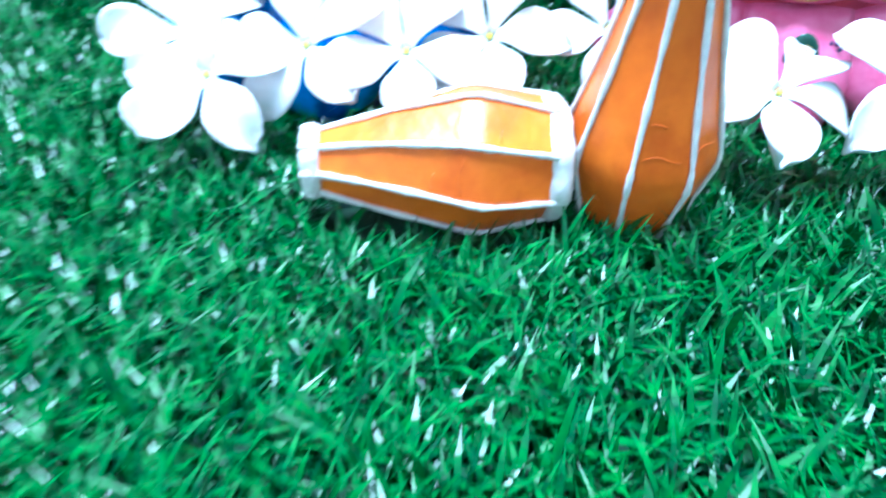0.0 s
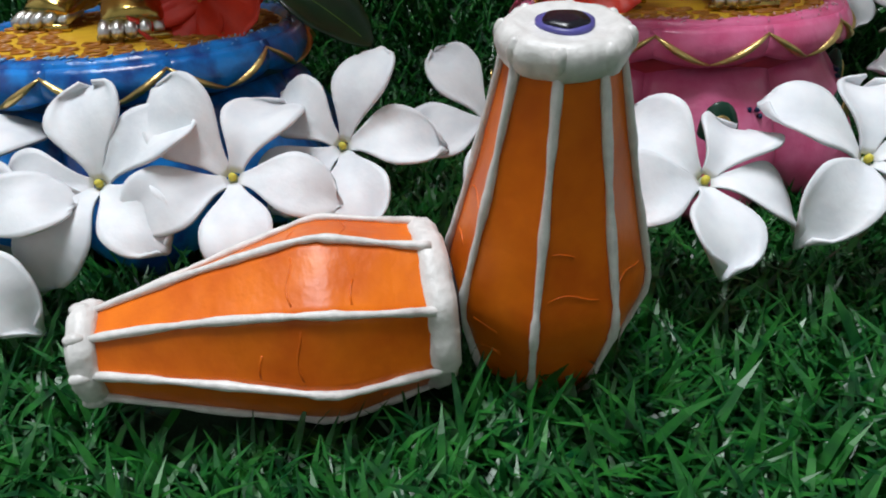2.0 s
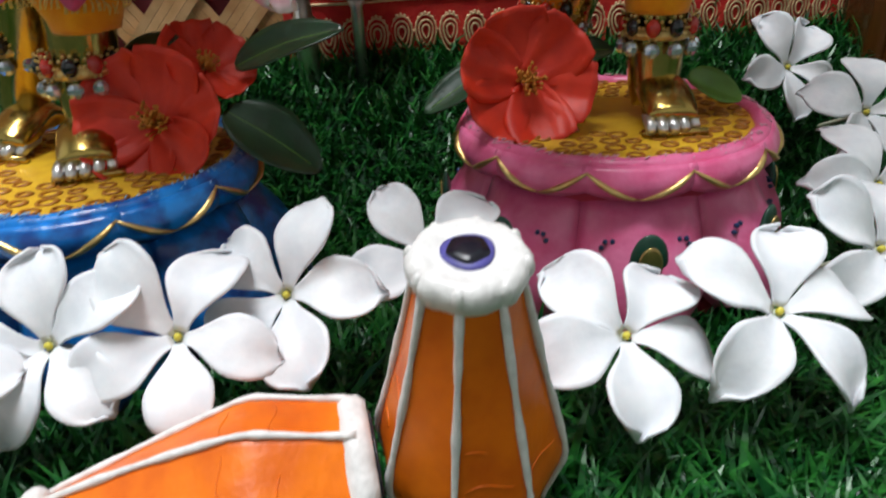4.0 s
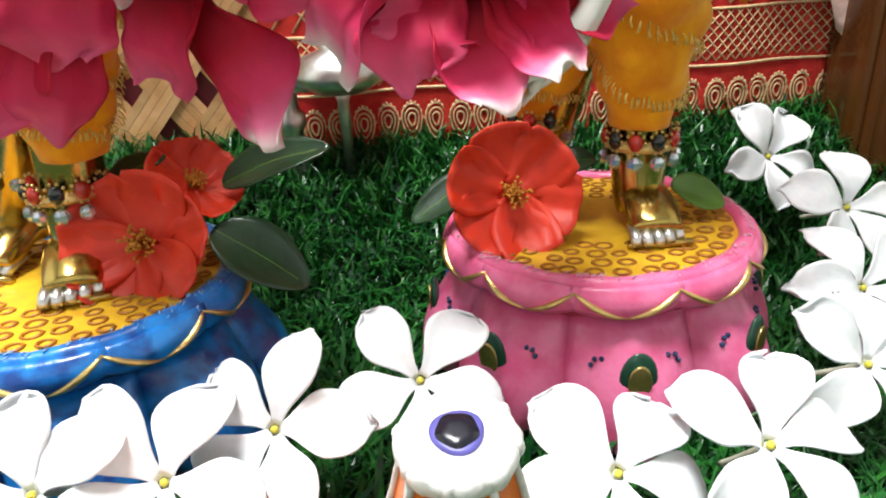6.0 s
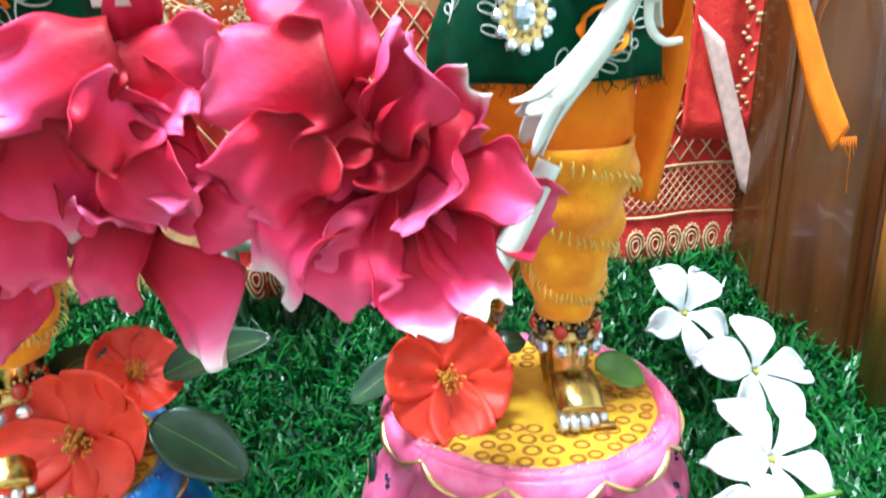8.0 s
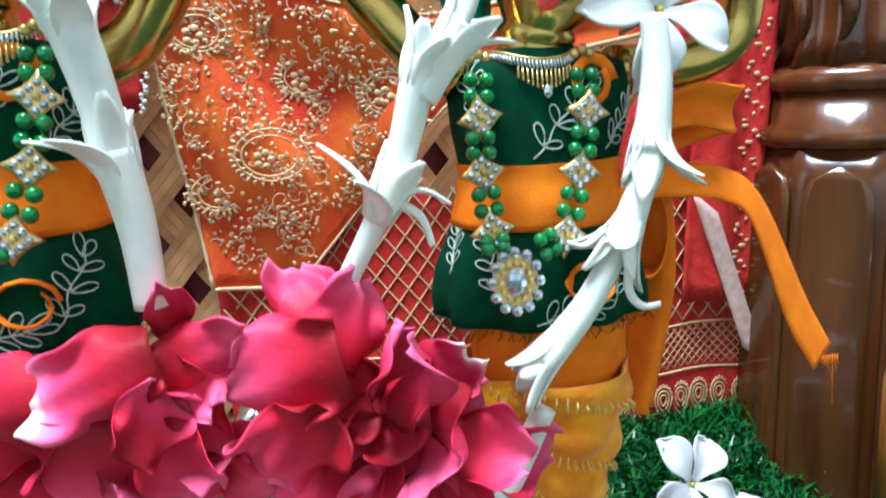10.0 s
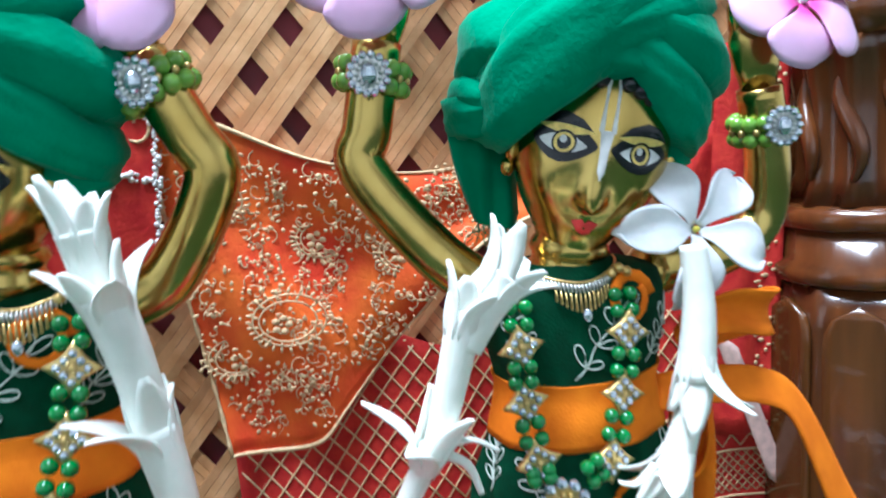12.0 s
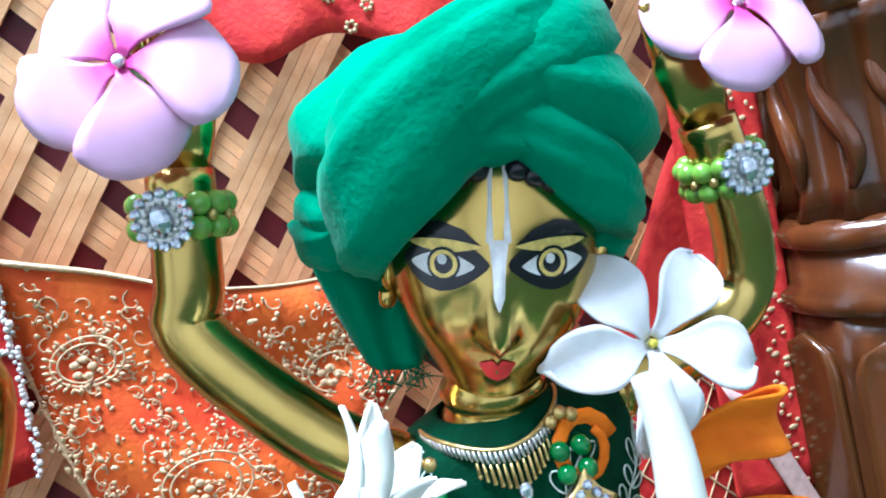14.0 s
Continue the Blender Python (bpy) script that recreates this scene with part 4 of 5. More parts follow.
def turban(dx):
    t = thing("turban", "green cotton turban wound in soft folds round the statue's head", "turban", "turbans")
    c = V(0.1110, 0.2170, 0.2505)
    base = Matrix.Translation(c) @ pose(0, 0, 0, 0, 14, -12)
    crown = ball(B(), (0, 0, 0), (0.0290, 0.0255, 0.0210), 40, 24)
    for v in crown.verts:
        p = v.co
        v.co = base @ (p * (1 + 0.02 * math.sin(p.x * 260 + p.z * 330) + 0.012 * math.sin(p.x * 500 - p.z * 620)) + V(0, 0, 0.0012 + (-p.z * 0.75 * smooth01(-p.y / 0.012) if p.z < 0 else 0)))
    part("crown", crown, M_GREEN, t)

    def wrap(rx, ry, tilt, zoff, r, flat, a0=0, a1=360, seed=0.0, lift=0.0, amp=0.05):
        pts = []
        m = base @ pose(0, 0, zoff, 0, tilt, 0)
        n = 72
        for k in range(n + 1):
            a = radians(a0 + (a1 - a0) * k / n)
            pts.append(m @ V(rx * math.cos(a), ry * math.sin(a), lift * max(0.0, -math.sin(a)) ** 2))
        bm = tube(B(), pts, lambda f: r * (0.30 + 0.70 * math.sin(math.pi * min(1, max(0, f))) ** 0.5) * (1 + 0.06 * math.sin(f * 17 + seed)), 36, flat=flat,
                  wob=lambda f, q: amp * (0.8 - 1.9 * abs(math.sin(2.5 * q + 2.2 * f + seed)) ** 0.6 + 0.7 - 0.9 * abs(math.sin(4.5 * q - 3.0 * f + seed * 2)) ** 0.5 + 0.5 * math.sin(7 * q - 6 * f + seed) + 0.55 * math.sin(11 * q + 4 * f + seed) * math.sin(5 * f + seed) + 0.35 * math.sin(17 * q - 7 * f)))
        part("cloth_fold", bm, M_GREEN, t)
    wrap(0.0240, 0.0225, 0, -0.0090, 0.0056, 1.30, 20, 215, 0.3, 0.0)
    wrap(0.0268, 0.0218, 26, 0.0020, 0.0056, 1.25, 262, 405, 1.9, 0.0062)
    wrap(0.0262, 0.0218, 8, 0.0075, 0.0058, 1.30, 262, 425, 2.9, 0.005)
    wrap(0.0240, 0.0222, -42, 0.0025, 0.0066, 1.62, 168, 365, 1.1, 0.0066, 0.055)
    wrap(0.0232, 0.0210, -33, 0.0068, 0.0066, 1.30, 165, 380, 2.2, 0.0, 0.06)
    wrap(0.0195, 0.0190, -22, 0.0108, 0.0070, 1.05, 150, 400, 4.1, 0.0, 0.06)
    wrap(0.0130, 0.0150, -10, 0.0128, 0.0060, 0.9, 140, 420, 0.7, 0.0, 0.06)
    wrap(0.0262, 0.0165, -40, 0.0035, 0.0052, 1.20, 160, 262, 5.2, 0.0, 0.09)
    wrap(0.0255, 0.0150, -16, -0.0060, 0.0048, 1.30, 140, 235, 0.9, 0.0, 0.09)
    wrap(0.0245, 0.0170, 20, -0.0060, 0.0050, 1.30, 328, 425, 3.3, 0.0, 0.08)
    part("knot", tube(B(), spline([c + V(0.006, 0, 0.013), c + V(0.010, -0.002, 0.020), c + V(0.016, 0.002, 0.022)], 8), [0.006, 0.007, 0.007, 0.0066, 0.006, 0.0055, 0.005, 0.0045, 0.003], 14, wob=lambda f, q: 0.1 * math.sin(5 * q)), M_GREEN, t)

    def tail(u, v):
        x0, x1 = 0.0815 + 0.0050 * v ** 1.6, 0.0985
        return (x0 + (x1 - x0) * u, 0.2235 + 0.006 * (u - 0.4) ** 2 * 4 + 0.0016 * math.sin(u * 11 + v * 4) * (0.3 + 0.7 * v), 0.2440 - 0.0265 * v + 0.0022 * math.sin(u * 3.1) * (1 - 2 * v))
    part("tail", sheet(B(), tail, 24, 16, 0.0008), M_GREEN, t, "frayed hanging end")
    rng = random.Random(2)
    bm = B()
    for k in range(46):
        o = Vector(tail(rng.random(), 1.0))
        tube(bm, [o, o + V(rng.uniform(-0.002, 0.002), 0, -0.002), o + V(rng.uniform(-0.004, 0.004), 0, rng.uniform(-0.005, -0.002))], 0.00013, 3)
    part("fray", bm, M_GREEN, t)
    t.matrix_basis = Matrix.Translation((dx, 0, 0.008 if dx else 0)) @ Matrix.Translation(c) @ Matrix.Diagonal((1.13, 1.06, 1.06, 1)) @ Matrix.Translation(-c)


def ell(cx, cy, rx, ry, z, n, fn=None):
    out = []
    for k in range(n):
        a = 2 * math.pi * k / n
        q = 1 + (fn(a) if fn else 0)
        out.append(V(cx + rx * math.cos(a) * q, cy + ry * math.sin(a) * q, z))
    return out


def inner(rings, d):
    out = []
    for r in rings:
        c = sum(r, V(0, 0, 0)) / len(r)
        out.append([p + (c - p).normalized() * d for p in r])
    return out


def shell(bm, rings, d=0.0008):
    loft(bm, rings + inner(rings, d)[::-1] + rings[:1])
    return bm


TUNIC = [  # z, centre x, half width, half depth, ruffle
    (0.2055, 0.1025, 0.0112, 0.0108, 0.0), (0.2044, 0.1030, 0.0150, 0.0120, 0.0), (0.2020, 0.1040, 0.0225, 0.0145, 0.0), (0.197, 0.1040, 0.0240, 0.0160, 0.01), (0.186, 0.1040, 0.0232, 0.0170, 0.01),
    (0.176, 0.1035, 0.0208, 0.0175, 0.01), (0.168, 0.1030, 0.0205, 0.0180, 0.01), (0.160, 0.1030, 0.0235, 0.0190, 0.02), (0.150, 0.1030, 0.0275, 0.0205, 0.04), (0.142, 0.1032, 0.0288, 0.0215, 0.055), (0.1365, 0.1035, 0.0285, 0.0215, 0.06)]


def tunic_at(z, a, lift=0.0):
    for (z0, c0, w0, d0, r0), (z1, c1, w1, d1, r1) in zip(TUNIC, TUNIC[1:]):
        if z1 <= z <= z0:
            f = (z0 - z) / (z0 - z1)
            c, w, d, r = c0 + (c1 - c0) * f, w0 + (w1 - w0) * f, d0 + (d1 - d0) * f, r0 + (r1 - r0) * f
            q = 1 + r * math.sin(a * 9) + lift / w
            return V(c + w * math.cos(a) * q, 0.2145 + d * math.sin(a) * q, z)
    return V(0.1035, 0.2145, z)


def dress(dx):
    t = thing("tunic", "dark green printed cotton tunic with a ragged hem on the statue", "tunic", "tunics")
    rings = [[tunic_at(z - 1e-6, 2 * math.pi * k / 72) for k in range(72)] for z in np.linspace(0.2055, 0.1366, 34)]
    part("cloth", shell(B(), rings), M_TUNIC, t)
    rng = random.Random(8)

    def leaf_line(bm, a, z, way, ln, wd):
        pts = []
        for q in range(13):
            t_ = q / 12 * 2 * math.pi
            along, across = ln * (0.5 - 0.5 * math.cos(t_)), wd * math.sin(t_) * abs(math.sin(t_ / 2)) ** 0.6
            pts.append(tunic_at(min(0.203, max(0.1375, z + along * math.sin(way) + across * math.cos(way))), a + (along * math.cos(way) - across * math.sin(way)) / 0.021, 0.0003))
        tube(bm, pts, 0.00021, 4)
    for a0, z0, a1, z1 in ((4.42, 0.179, 4.98, 0.194), (4.15, 0.144, 3.95, 0.160), (5.15, 0.141, 5.55, 0.156), (4.45, 0.1385, 4.95, 0.1420), (3.95, 0.183, 3.70, 0.199), (5.35, 0.180, 5.75, 0.190), (3.5, 0.150, 3.3, 0.162)):
        bm = B()
        n_ = 10
        tube(bm, [tunic_at(z0 + (z1 - z0) * q / n_, a0 + (a1 - a0) * q / n_ + 0.04 * math.sin(q * 0.9), 0.0003) for q in range(n_ + 1)], 0.00021, 4)
        way = math.atan2(z1 - z0, (a1 - a0) * 0.021)
        for q in (2, 5, 8, 10):
            for sg in (-1, 1):
                leaf_line(bm, a0 + (a1 - a0) * q / n_, z0 + (z1 - z0) * q / n_, way + sg * (0.9 if q < 10 else 0.35), 0.0052 * rng.uniform(0.8, 1.1), 0.0012)
        part("leaf_print", bm, M_PRINT, t, "white leafy outline print")
    for a, z in ((5.12, 0.1965), (4.98, 0.1475)):
        pts = [tunic_at(z + 0.0060 * math.sin(q * 0.5) * (1 - q / 40), a + 0.26 * math.cos(q * 0.5) * (1 - q / 40), 0.0006) for q in range(15)]
        part("paisley_print", tube(B(), pts, lambda f: 0.0017 * (1 - 0.5 * f), 8, flat=0.35), M_SATIN, t, "orange paisley print")
    bm = B()
    for k in range(160):
        a = rng.uniform(0, 6.283)
        o = tunic_at(0.1370, a)
        tube(bm, [o, o + V(rng.uniform(-0.001, 0.001), rng.uniform(-0.001, 0), -0.0012), o + V(rng.uniform(-0.0018, 0.0018), -0.0005, rng.uniform(-0.0035, -0.001))], 0.00011, 3)
    part("frayed_hem", bm, M_TUNIC, t)
    t.matrix_basis = Matrix.Translation((dx, 0, 0.008 if dx else 0))

    s = thing("waist_sash", "orange cloth sash tied at the waist with a long loose end", "sash", "sashes")
    rings = [[tunic_at(z, 2 * math.pi * k / 64, 0.0009 + 0.0004 * math.sin(z * 4000)) for k in range(64)] for z in np.linspace(0.1775, 0.1615, 10)]
    part("band", shell(B(), rings, 0.0006), M_SATIN, s)
    if dx == 0:
        def end1(u, v):
            c = spline([(0.122, 0.206, 0.1690), (0.134, 0.202, 0.1705), (0.148, 0.200, 0.1690), (0.1575, 0.200, 0.1615), (0.1700, 0.199, 0.1335), (0.1790, 0.198, 0.1185)], 30)[round(v * 30)]
            q = 0.65 * smooth01((v - 0.45) / 0.5) + 0.12
            return c + V(0.0085 * (u - 0.5) * math.sin(q * 1.9), 0.005 * (u - 0.5) + 0.001 * math.sin(v * 7), 0.0080 * (u - 0.5) * math.cos(q * 1.2))
        part("loose_end", sheet(B(), end1, 6, 30, 0.0007), M_SATIN, s, "orange ribbon end, frayed")

        def end2(u, v):
            return V(0.1285 + 0.012 * u + 0.003 * math.sin(v * 4), 0.214 + 0.004 * math.sin(u * 6 + v * 2), 0.170 - 0.066 * v - 0.004 * u)
        part("hanging_end", sheet(B(), end2, 8, 20, 0.0007), M_SATIN, s)

        def loop(u, v):
            a = v * 2 * math.pi
            return V(0.131 + 0.0055 * math.sin(a) + 0.004 * u, 0.206 + 0.008 * u, 0.156 + 0.012 * math.cos(a))
        part("bow_loop", sheet(B(), loop, 6, 28, 0.0007), M_SATIN, s)

        def bow(u, v):
            c = spline([(0.130, 0.206, 0.186), (0.140, 0.202, 0.192), (0.1515, 0.202, 0.189), (0.1530, 0.206, 0.186), (0.144, 0.211, 0.182), (0.132, 0.212, 0.180)], 24)[round(v * 24)]
            return c + V(0.003 * (u - 0.5) * math.sin(v * 5), 0.004 * math.sin(u * 3.1) - 0.002, (0.0085 + 0.003 * math.sin(v * 3)) * (u - 0.5) - 0.0025 * math.sin(v * 6.3))
        part("upper_bow", sheet(B(), bow, 6, 24, 0.0007), M_SATIN, s)
        bm = B()
        o = V(0.181, 0.198, 0.119)
        for k in range(7):
            tube(bm, [o + V((k - 3) * 0.0007, 0, 0), o + V((k - 3) * 0.0008, 0, -0.002), o + V((k - 3) * 0.0006 + 0.001, 0, -0.003 - (0.012 if k == 4 else 0.001 * (k % 3)))], 0.00018, 4)
        part("fray", bm, M_SATIN, s)
    s.matrix_basis = Matrix.Translation((dx, 0, 0.008 if dx else 0))

    d = thing("dhoti", "orange and yellow velvet lower garment in gathered folds with gold fringe", "garment", "lower garments")
    rings = []
    for j, z in enumerate(np.linspace(0.146, 0.114, 12)):
        f = j / 11
        rings.append(ell(0.1050, 0.2145, 0.0225 - 0.001 * f, 0.0175 - 0.001 * f, z, 64, lambda a: 0.02 * math.sin(7 * a + f * 3) + 0.012 * math.sin(13 * a)))
    part("hip_wrap", shell(B(), rings), M_SATIN, d, "plain orange wrap over the hips")
    for legx, legy, fx, fy, sd in ((0.1080, 0.211, 0.1075, 0.2075, 0.0), (0.0945, 0.217, 0.086, 0.226, 2.0)):
        rings = []
        for j in range(40):
            f = j / 39
            z = 0.121 - 0.047 * f
            cx, cy = legx + (fx - legx) * f, legy + (fy - legy) * f
            r = 0.0190 - 0.0112 * f ** 1.15
            rings.append(ell(cx, cy, r, r * 0.95, z, 48, lambda a: 0.02 * math.sin(5 * a + 9 * f + sd) + 0.105 * (abs(math.sin(0.5 * a + f * 9.5 + 1.3 * math.sin(a + 0.6) + sd)) - 0.5) + 0.05 * math.sin(2 * a - f * 21 + sd)))
        part("leg", shell(B(), rings), M_VELVET, d, "yellow velvet gathered leg")
        rng2 = random.Random(int(sd) + 3)
        for q in range(3):
            f0 = 0.18 + 0.26 * q
            bm = B()
            for k in range(110):
                a = 2 * math.pi * k / 110
                f = min(0.97, max(0.03, f0 + 0.17 * math.sin(a + 0.8 + 0.9 * q) + 0.03 * math.sin(3 * a + q)))
                jj = min(39, max(0, round(f * 39)))
                p = rings[jj][int(a / (2 * math.pi) * 48) % 48]
                cc = sum(rings[jj], V(0, 0, 0)) / 48
                o = (p - cc).normalized()
                tube(bm, [p, p + o * 0.0009 + V(rng2.uniform(-1, 1) * 0.0004, 0, -0.0009), p + o * 0.0010 + V(rng2.uniform(-1, 1) * 0.0007, 0, -0.0024)], 0.00020, 3)
            part("gold_fringe", bm, M_GTHREAD, d, "thin gold thread fringe")
    d.matrix_basis = Matrix.Translation((dx if dx == 0 else -0.138, 0, 0.004 if dx else 0))


def gem_round(bm, m, r, mi_stone=0, mi_gold=1, petals=12):
    for k in range(petals):
        a = 2 * math.pi * k / petals
        ball(bm, m @ V(r * math.cos(a), 0, r * math.sin(a)), r * 0.23, 8, 5, mi_stone)
        ball(bm, m @ V(r * 0.62 * math.cos(a), -0.0002, r * 0.62 * math.sin(a)), r * 0.13, 6, 4, mi_gold)
    ball(bm, m @ V(0, -0.0006, 0), (r * 0.42, r * 0.28, r * 0.55), 10, 7, mi_stone)
    lathe(bm, [(r * 0.4, 0.0), (r * 0.95, 0.0), (r * 0.95, 0.0008), (r * 0.4, 0.0008)], 20, mi=mi_gold, mat4=m @ pose(0, 0.0009, 0, 90, 0, 0))


def necklace(dx):
    n = thing("necklace", "green bead necklace with square rhinestone plaques and a round pendant", "necklace", "necklaces")
    plaq = [(0.0842, 0.1960, 0.1895), (0.0838, 0.1940, 0.1770), (0.0852, 0.1915, 0.1635)]
    plaq_r = [(0.1105, 0.1960, 0.1895), (0.1075, 0.1940, 0.1755), (0.1030, 0.1915, 0.1610)]
    pend = V(0.0895, 0.1885, 0.1515)
    for row in (plaq, plaq_r):
        top = V(row[0][0] + (0.001 if row is plaq else 0.0003), 0.2000, 0.2030)
        chain = [top] + [Vector(p) for p in row] + [pend + V(0.004 if row is plaq_r else -0.004, 0.001, 0.006)]
        for k, p in enumerate(row):
            bm = B()
            m = pose(*p, -8, 45 + (10 if row is plaq_r else -8), 0)
            s = 0.0036

            def f(u, v):
                x, z = (u - 0.5) * 2, (v - 0.5) * 2
                q = 1 + 0.13 * (x * x * z * z) - 0.10 * (1 - abs(x) ** 2) * (abs(z) ** 4) - 0.10 * (1 - abs(z) ** 2) * (abs(x) ** 4)
                return m @ V(x * s * q, 0, z * s * q)
            sheet(bm, f, 8, 8, 0.0012)
            pl = part("plaque", bm, M_GOLD, n, "gold square plaque")
            for i in range(3):
                for j in range(3):
                    part("rhinestone", ball(B(), m @ V((i - 1) * 0.0021, -0.0008, (j - 1) * 0.0021), (0.00098, 0.0008, 0.00098), 6, 4), M_STONE if (i, j) != (1, 1) else M_GOLD, pl, smooth=False)
        for a, b in zip(chain, chain[1:]):
            for f in (0.36, 0.64):
                for s in (-1, 1):
                    side = (b - a).cross(V(0, 1, 0)).normalized() * 0.0019 * s
                    part("bead", ball(B(), a.lerp(b, f) + side, 0.00185, 10, 7), M_BEAD, n, "glossy green bead")
        bm = B()
        for s in (-1, 0, 1):
            ball(bm, top + V(s * 0.0019, 0, 0.0012 - abs(s) * 0.001), 0.0013, 8, 6)
        part("gilt_bead", bm, M_GOLD, n)
    bm = B()
    gem_round(bm, pose(*pend, -6, 0, -4) @ Matrix.Diagonal((0.92, 1, 1.12, 1)), 0.0062)
    part("pendant", bm, [M_STONE, M_GOLD], n, "round rhinestone pendant with a clear drop stone", smooth=False)
    # short gilt choker at the throat: a chain, a close row of links and a longer fringe in the middle
    def throat(k, count, drop):
        a = radians(188 + 164 * k / (count - 1))
        c = math.exp(-((k / (count - 1) - 0.5) / 0.26) ** 2)
        return V(0.1010 + 0.0132 * math.cos(a), 0.2135 + 0.0154 * math.sin(a), 0.2052 - 0.0030 * c - drop), c
    part("choker_chain", tube(B(), [throat(k, 40, 0.0)[0] for k in range(40)], 0.00038, 6), M_GOLD, n)
    bm = B()
    for k in range(44):
        p, c = throat(k, 44, 0.0002)
        tube(bm, [p, p + V(0, -0.0004, -0.0010), p + V(0.0002, -0.0007, -0.0021)], [0.00032, 0.00042, 0.00022], 5)
    tagged(part("choker_link", bm, M_SILVER, n, "close row of silver links"), kind="stuff")
    bm = B()
    for k in range(11, 24):
        p, c = throat(k, 35, 0.0024)
        q = p + V(0, -0.0010, -0.0012 - 0.0030 * c ** 2)
        tube(bm, [p + V(0, -0.0006, 0), q], [0.00024, 0.00042], 5)
        ball(bm, q, 0.00045, 6, 5)
    tagged(part("choker_fringe", bm, M_GOLD, n, "gilt drop fringe"), kind="stuff")
    part("choker_drop", ball(B(), throat(17, 35, 0.0075)[0] + V(0, -0.0016, 0), (0.0012, 0.0007, 0.0016), 10, 8), M_STONE, n, "clear drop stone")
    n.matrix_basis = Matrix.Translation((dx + 0.010 if dx else 0, -0.002 if dx else 0, 0.010 if dx else 0))


def bracelet(c, axis, r, turn, label="bracelet of light green beads with a rhinestone rosette"):
    b = thing("bracelet", label, "bracelet", "bead bracelets")
    ax = Vector(axis).normalized()
    q = ax.to_track_quat("Z", "Y").to_matrix().to_4x4()
    m = Matrix.Translation(c) @ q
    for row in (-1, 1):
        for k in range(12):
            a = 2 * math.pi * k / 12
            part("bead", ball(B(), m @ V(r * math.cos(a), r * math.sin(a), row * 0.0021), 0.0022, 10, 7), M_BEADL, b)
    bm = B()
    for k in range(12):
        a = 2 * math.pi * (k + 0.5) / 12
        ball(bm, m @ V((r + 0.0008) * math.cos(a), (r + 0.0008) * math.sin(a), 0), 0.0010, 6, 5)
    tagged(part("gilt_spacer", bm, M_GOLD, b), kind="stuff")
    bm = B()
    gm = Matrix.Translation(Vector(c) + V(math.sin(radians(turn)), -math.cos(radians(turn)), 0) * (r + 0.0024)) @ pose(0, 0, 0, 0, 0, turn)
    gem_round(bm, gm, 0.0044, 0, 1, 14)
    part("rosette", bm, [M_STONE, M_SILVER], b, "round rhinestone rosette", smooth=False)


def anklet(c, r, dx):
    k_ = thing("anklet", "gilt anklet with red and black stones above clear rhinestones", "anklet", "anklets")
    c = Vector(c) + V(dx, 0, 0)
    part("band", tube(B(), [c + V(r * math.cos(a / 24 * 6.283), r * math.sin(a / 24 * 6.283), 0) for a in range(24)], 0.0014, 8, closed=True), M_GOLD, k_)
    for k in range(10):
        a = 2 * math.pi * k / 10 - 1.45
        p = c + V((r + 0.0012) * math.cos(a), (r + 0.0012) * math.sin(a), 0.0018)
        rot = pose(0, 0, 0, 0, 0, math.degrees(a) + 90).to_3x3()
        part("stone", ball(B(), p, (0.0019, 0.0013, 0.0023), 8, 6, mat3=rot), M_ONYX if k % 2 == 0 else M_RUBY, k_, "oval coloured stone")
        bm = B()
        for j in range(10):
            b = j / 10 * 6.283
            ball(bm, p + rot @ V(0.0024 * math.cos(b), 0, 0.0028 * math.sin(b)), 0.00045, 5, 4)
        tagged(part("gilt_beading", bm, M_GOLD, k_), kind="stuff")
        part("rhinestone", ball(B(), p + V(0, 0, -0.0054), (0.0020, 0.0016, 0.0020), 8, 5, mat3=rot), M_STONE, k_, smooth=False)


for dx in (0.0, DX):
    turban(dx if dx == 0 else dx - 0.008)
    dress(dx)
    necklace(dx)
    anklet((0.1085, 0.2085, 0.0690), 0.0078, dx if dx == 0 else DXF)
    anklet((0.0858, 0.2265, 0.0720), 0.0078, dx if dx == 0 else DXF)
bracelet((0.0590, 0.2200, 0.2540), (0.0045, 0, 0.020), 0.0075, -10)
bracelet((0.1625, 0.2190, 0.2335), (-0.0035, -0.002, 0.022), 0.0072, -4)
bracelet((0.0110, 0.2120, 0.2550), (-0.008, 0, 0.018), 0.0075, -14)


# ---- flowers on the statues ----
def blossom(parent, pts, r0, r1, open_, seed, L=0.0142):
    """One tuberose: a long tube along pts that ends in narrow petals."""
    rng = random.Random(seed)
    path = spline(pts, 12)
    d = (path[-1] - path[-3]).normalized()
    tb = part("blossom", tube(B(), path, lambda f: r0 + (r1 - r0) * f ** 1.5, 12, wob=lambda f, t: 0.05 * math.sin(6 * t)), M_TUBER, parent, "waxy white tuberose blossom")
    s = d.cross(V(0, 1, 0)).normalized()
    w = s.cross(d).normalized()
    for k in range(6):
        a = 2 * math.pi * k / 6 + rng.uniform(-0.2, 0.2)
        o = s * math.cos(a) + w * math.sin(a)
        l = L * rng.uniform(0.8, 1.35)
        sp = open_ * rng.choice((0.35, 0.5, 0.7, 1.5))
        st = path[-1] + o * r1 * 0.72 - d * 0.0060

        def f(u, v):
            q = (u - 0.5) * 2
            wid = 0.0034 * math.sin(math.pi * (0.25 + 0.73 * v)) ** 0.75 + 0.0002
            ctr = st + d * l * v * (1 - 0.25 * sp * v) + o * l * sp * 0.75 * v * v
            side = d.cross(o).normalized()
            return ctr + side * q * wid - o * 0.0008 * q * q
        part("petal", sheet(B(), f, 4, 8, 0.0006), M_TUBER, tb)


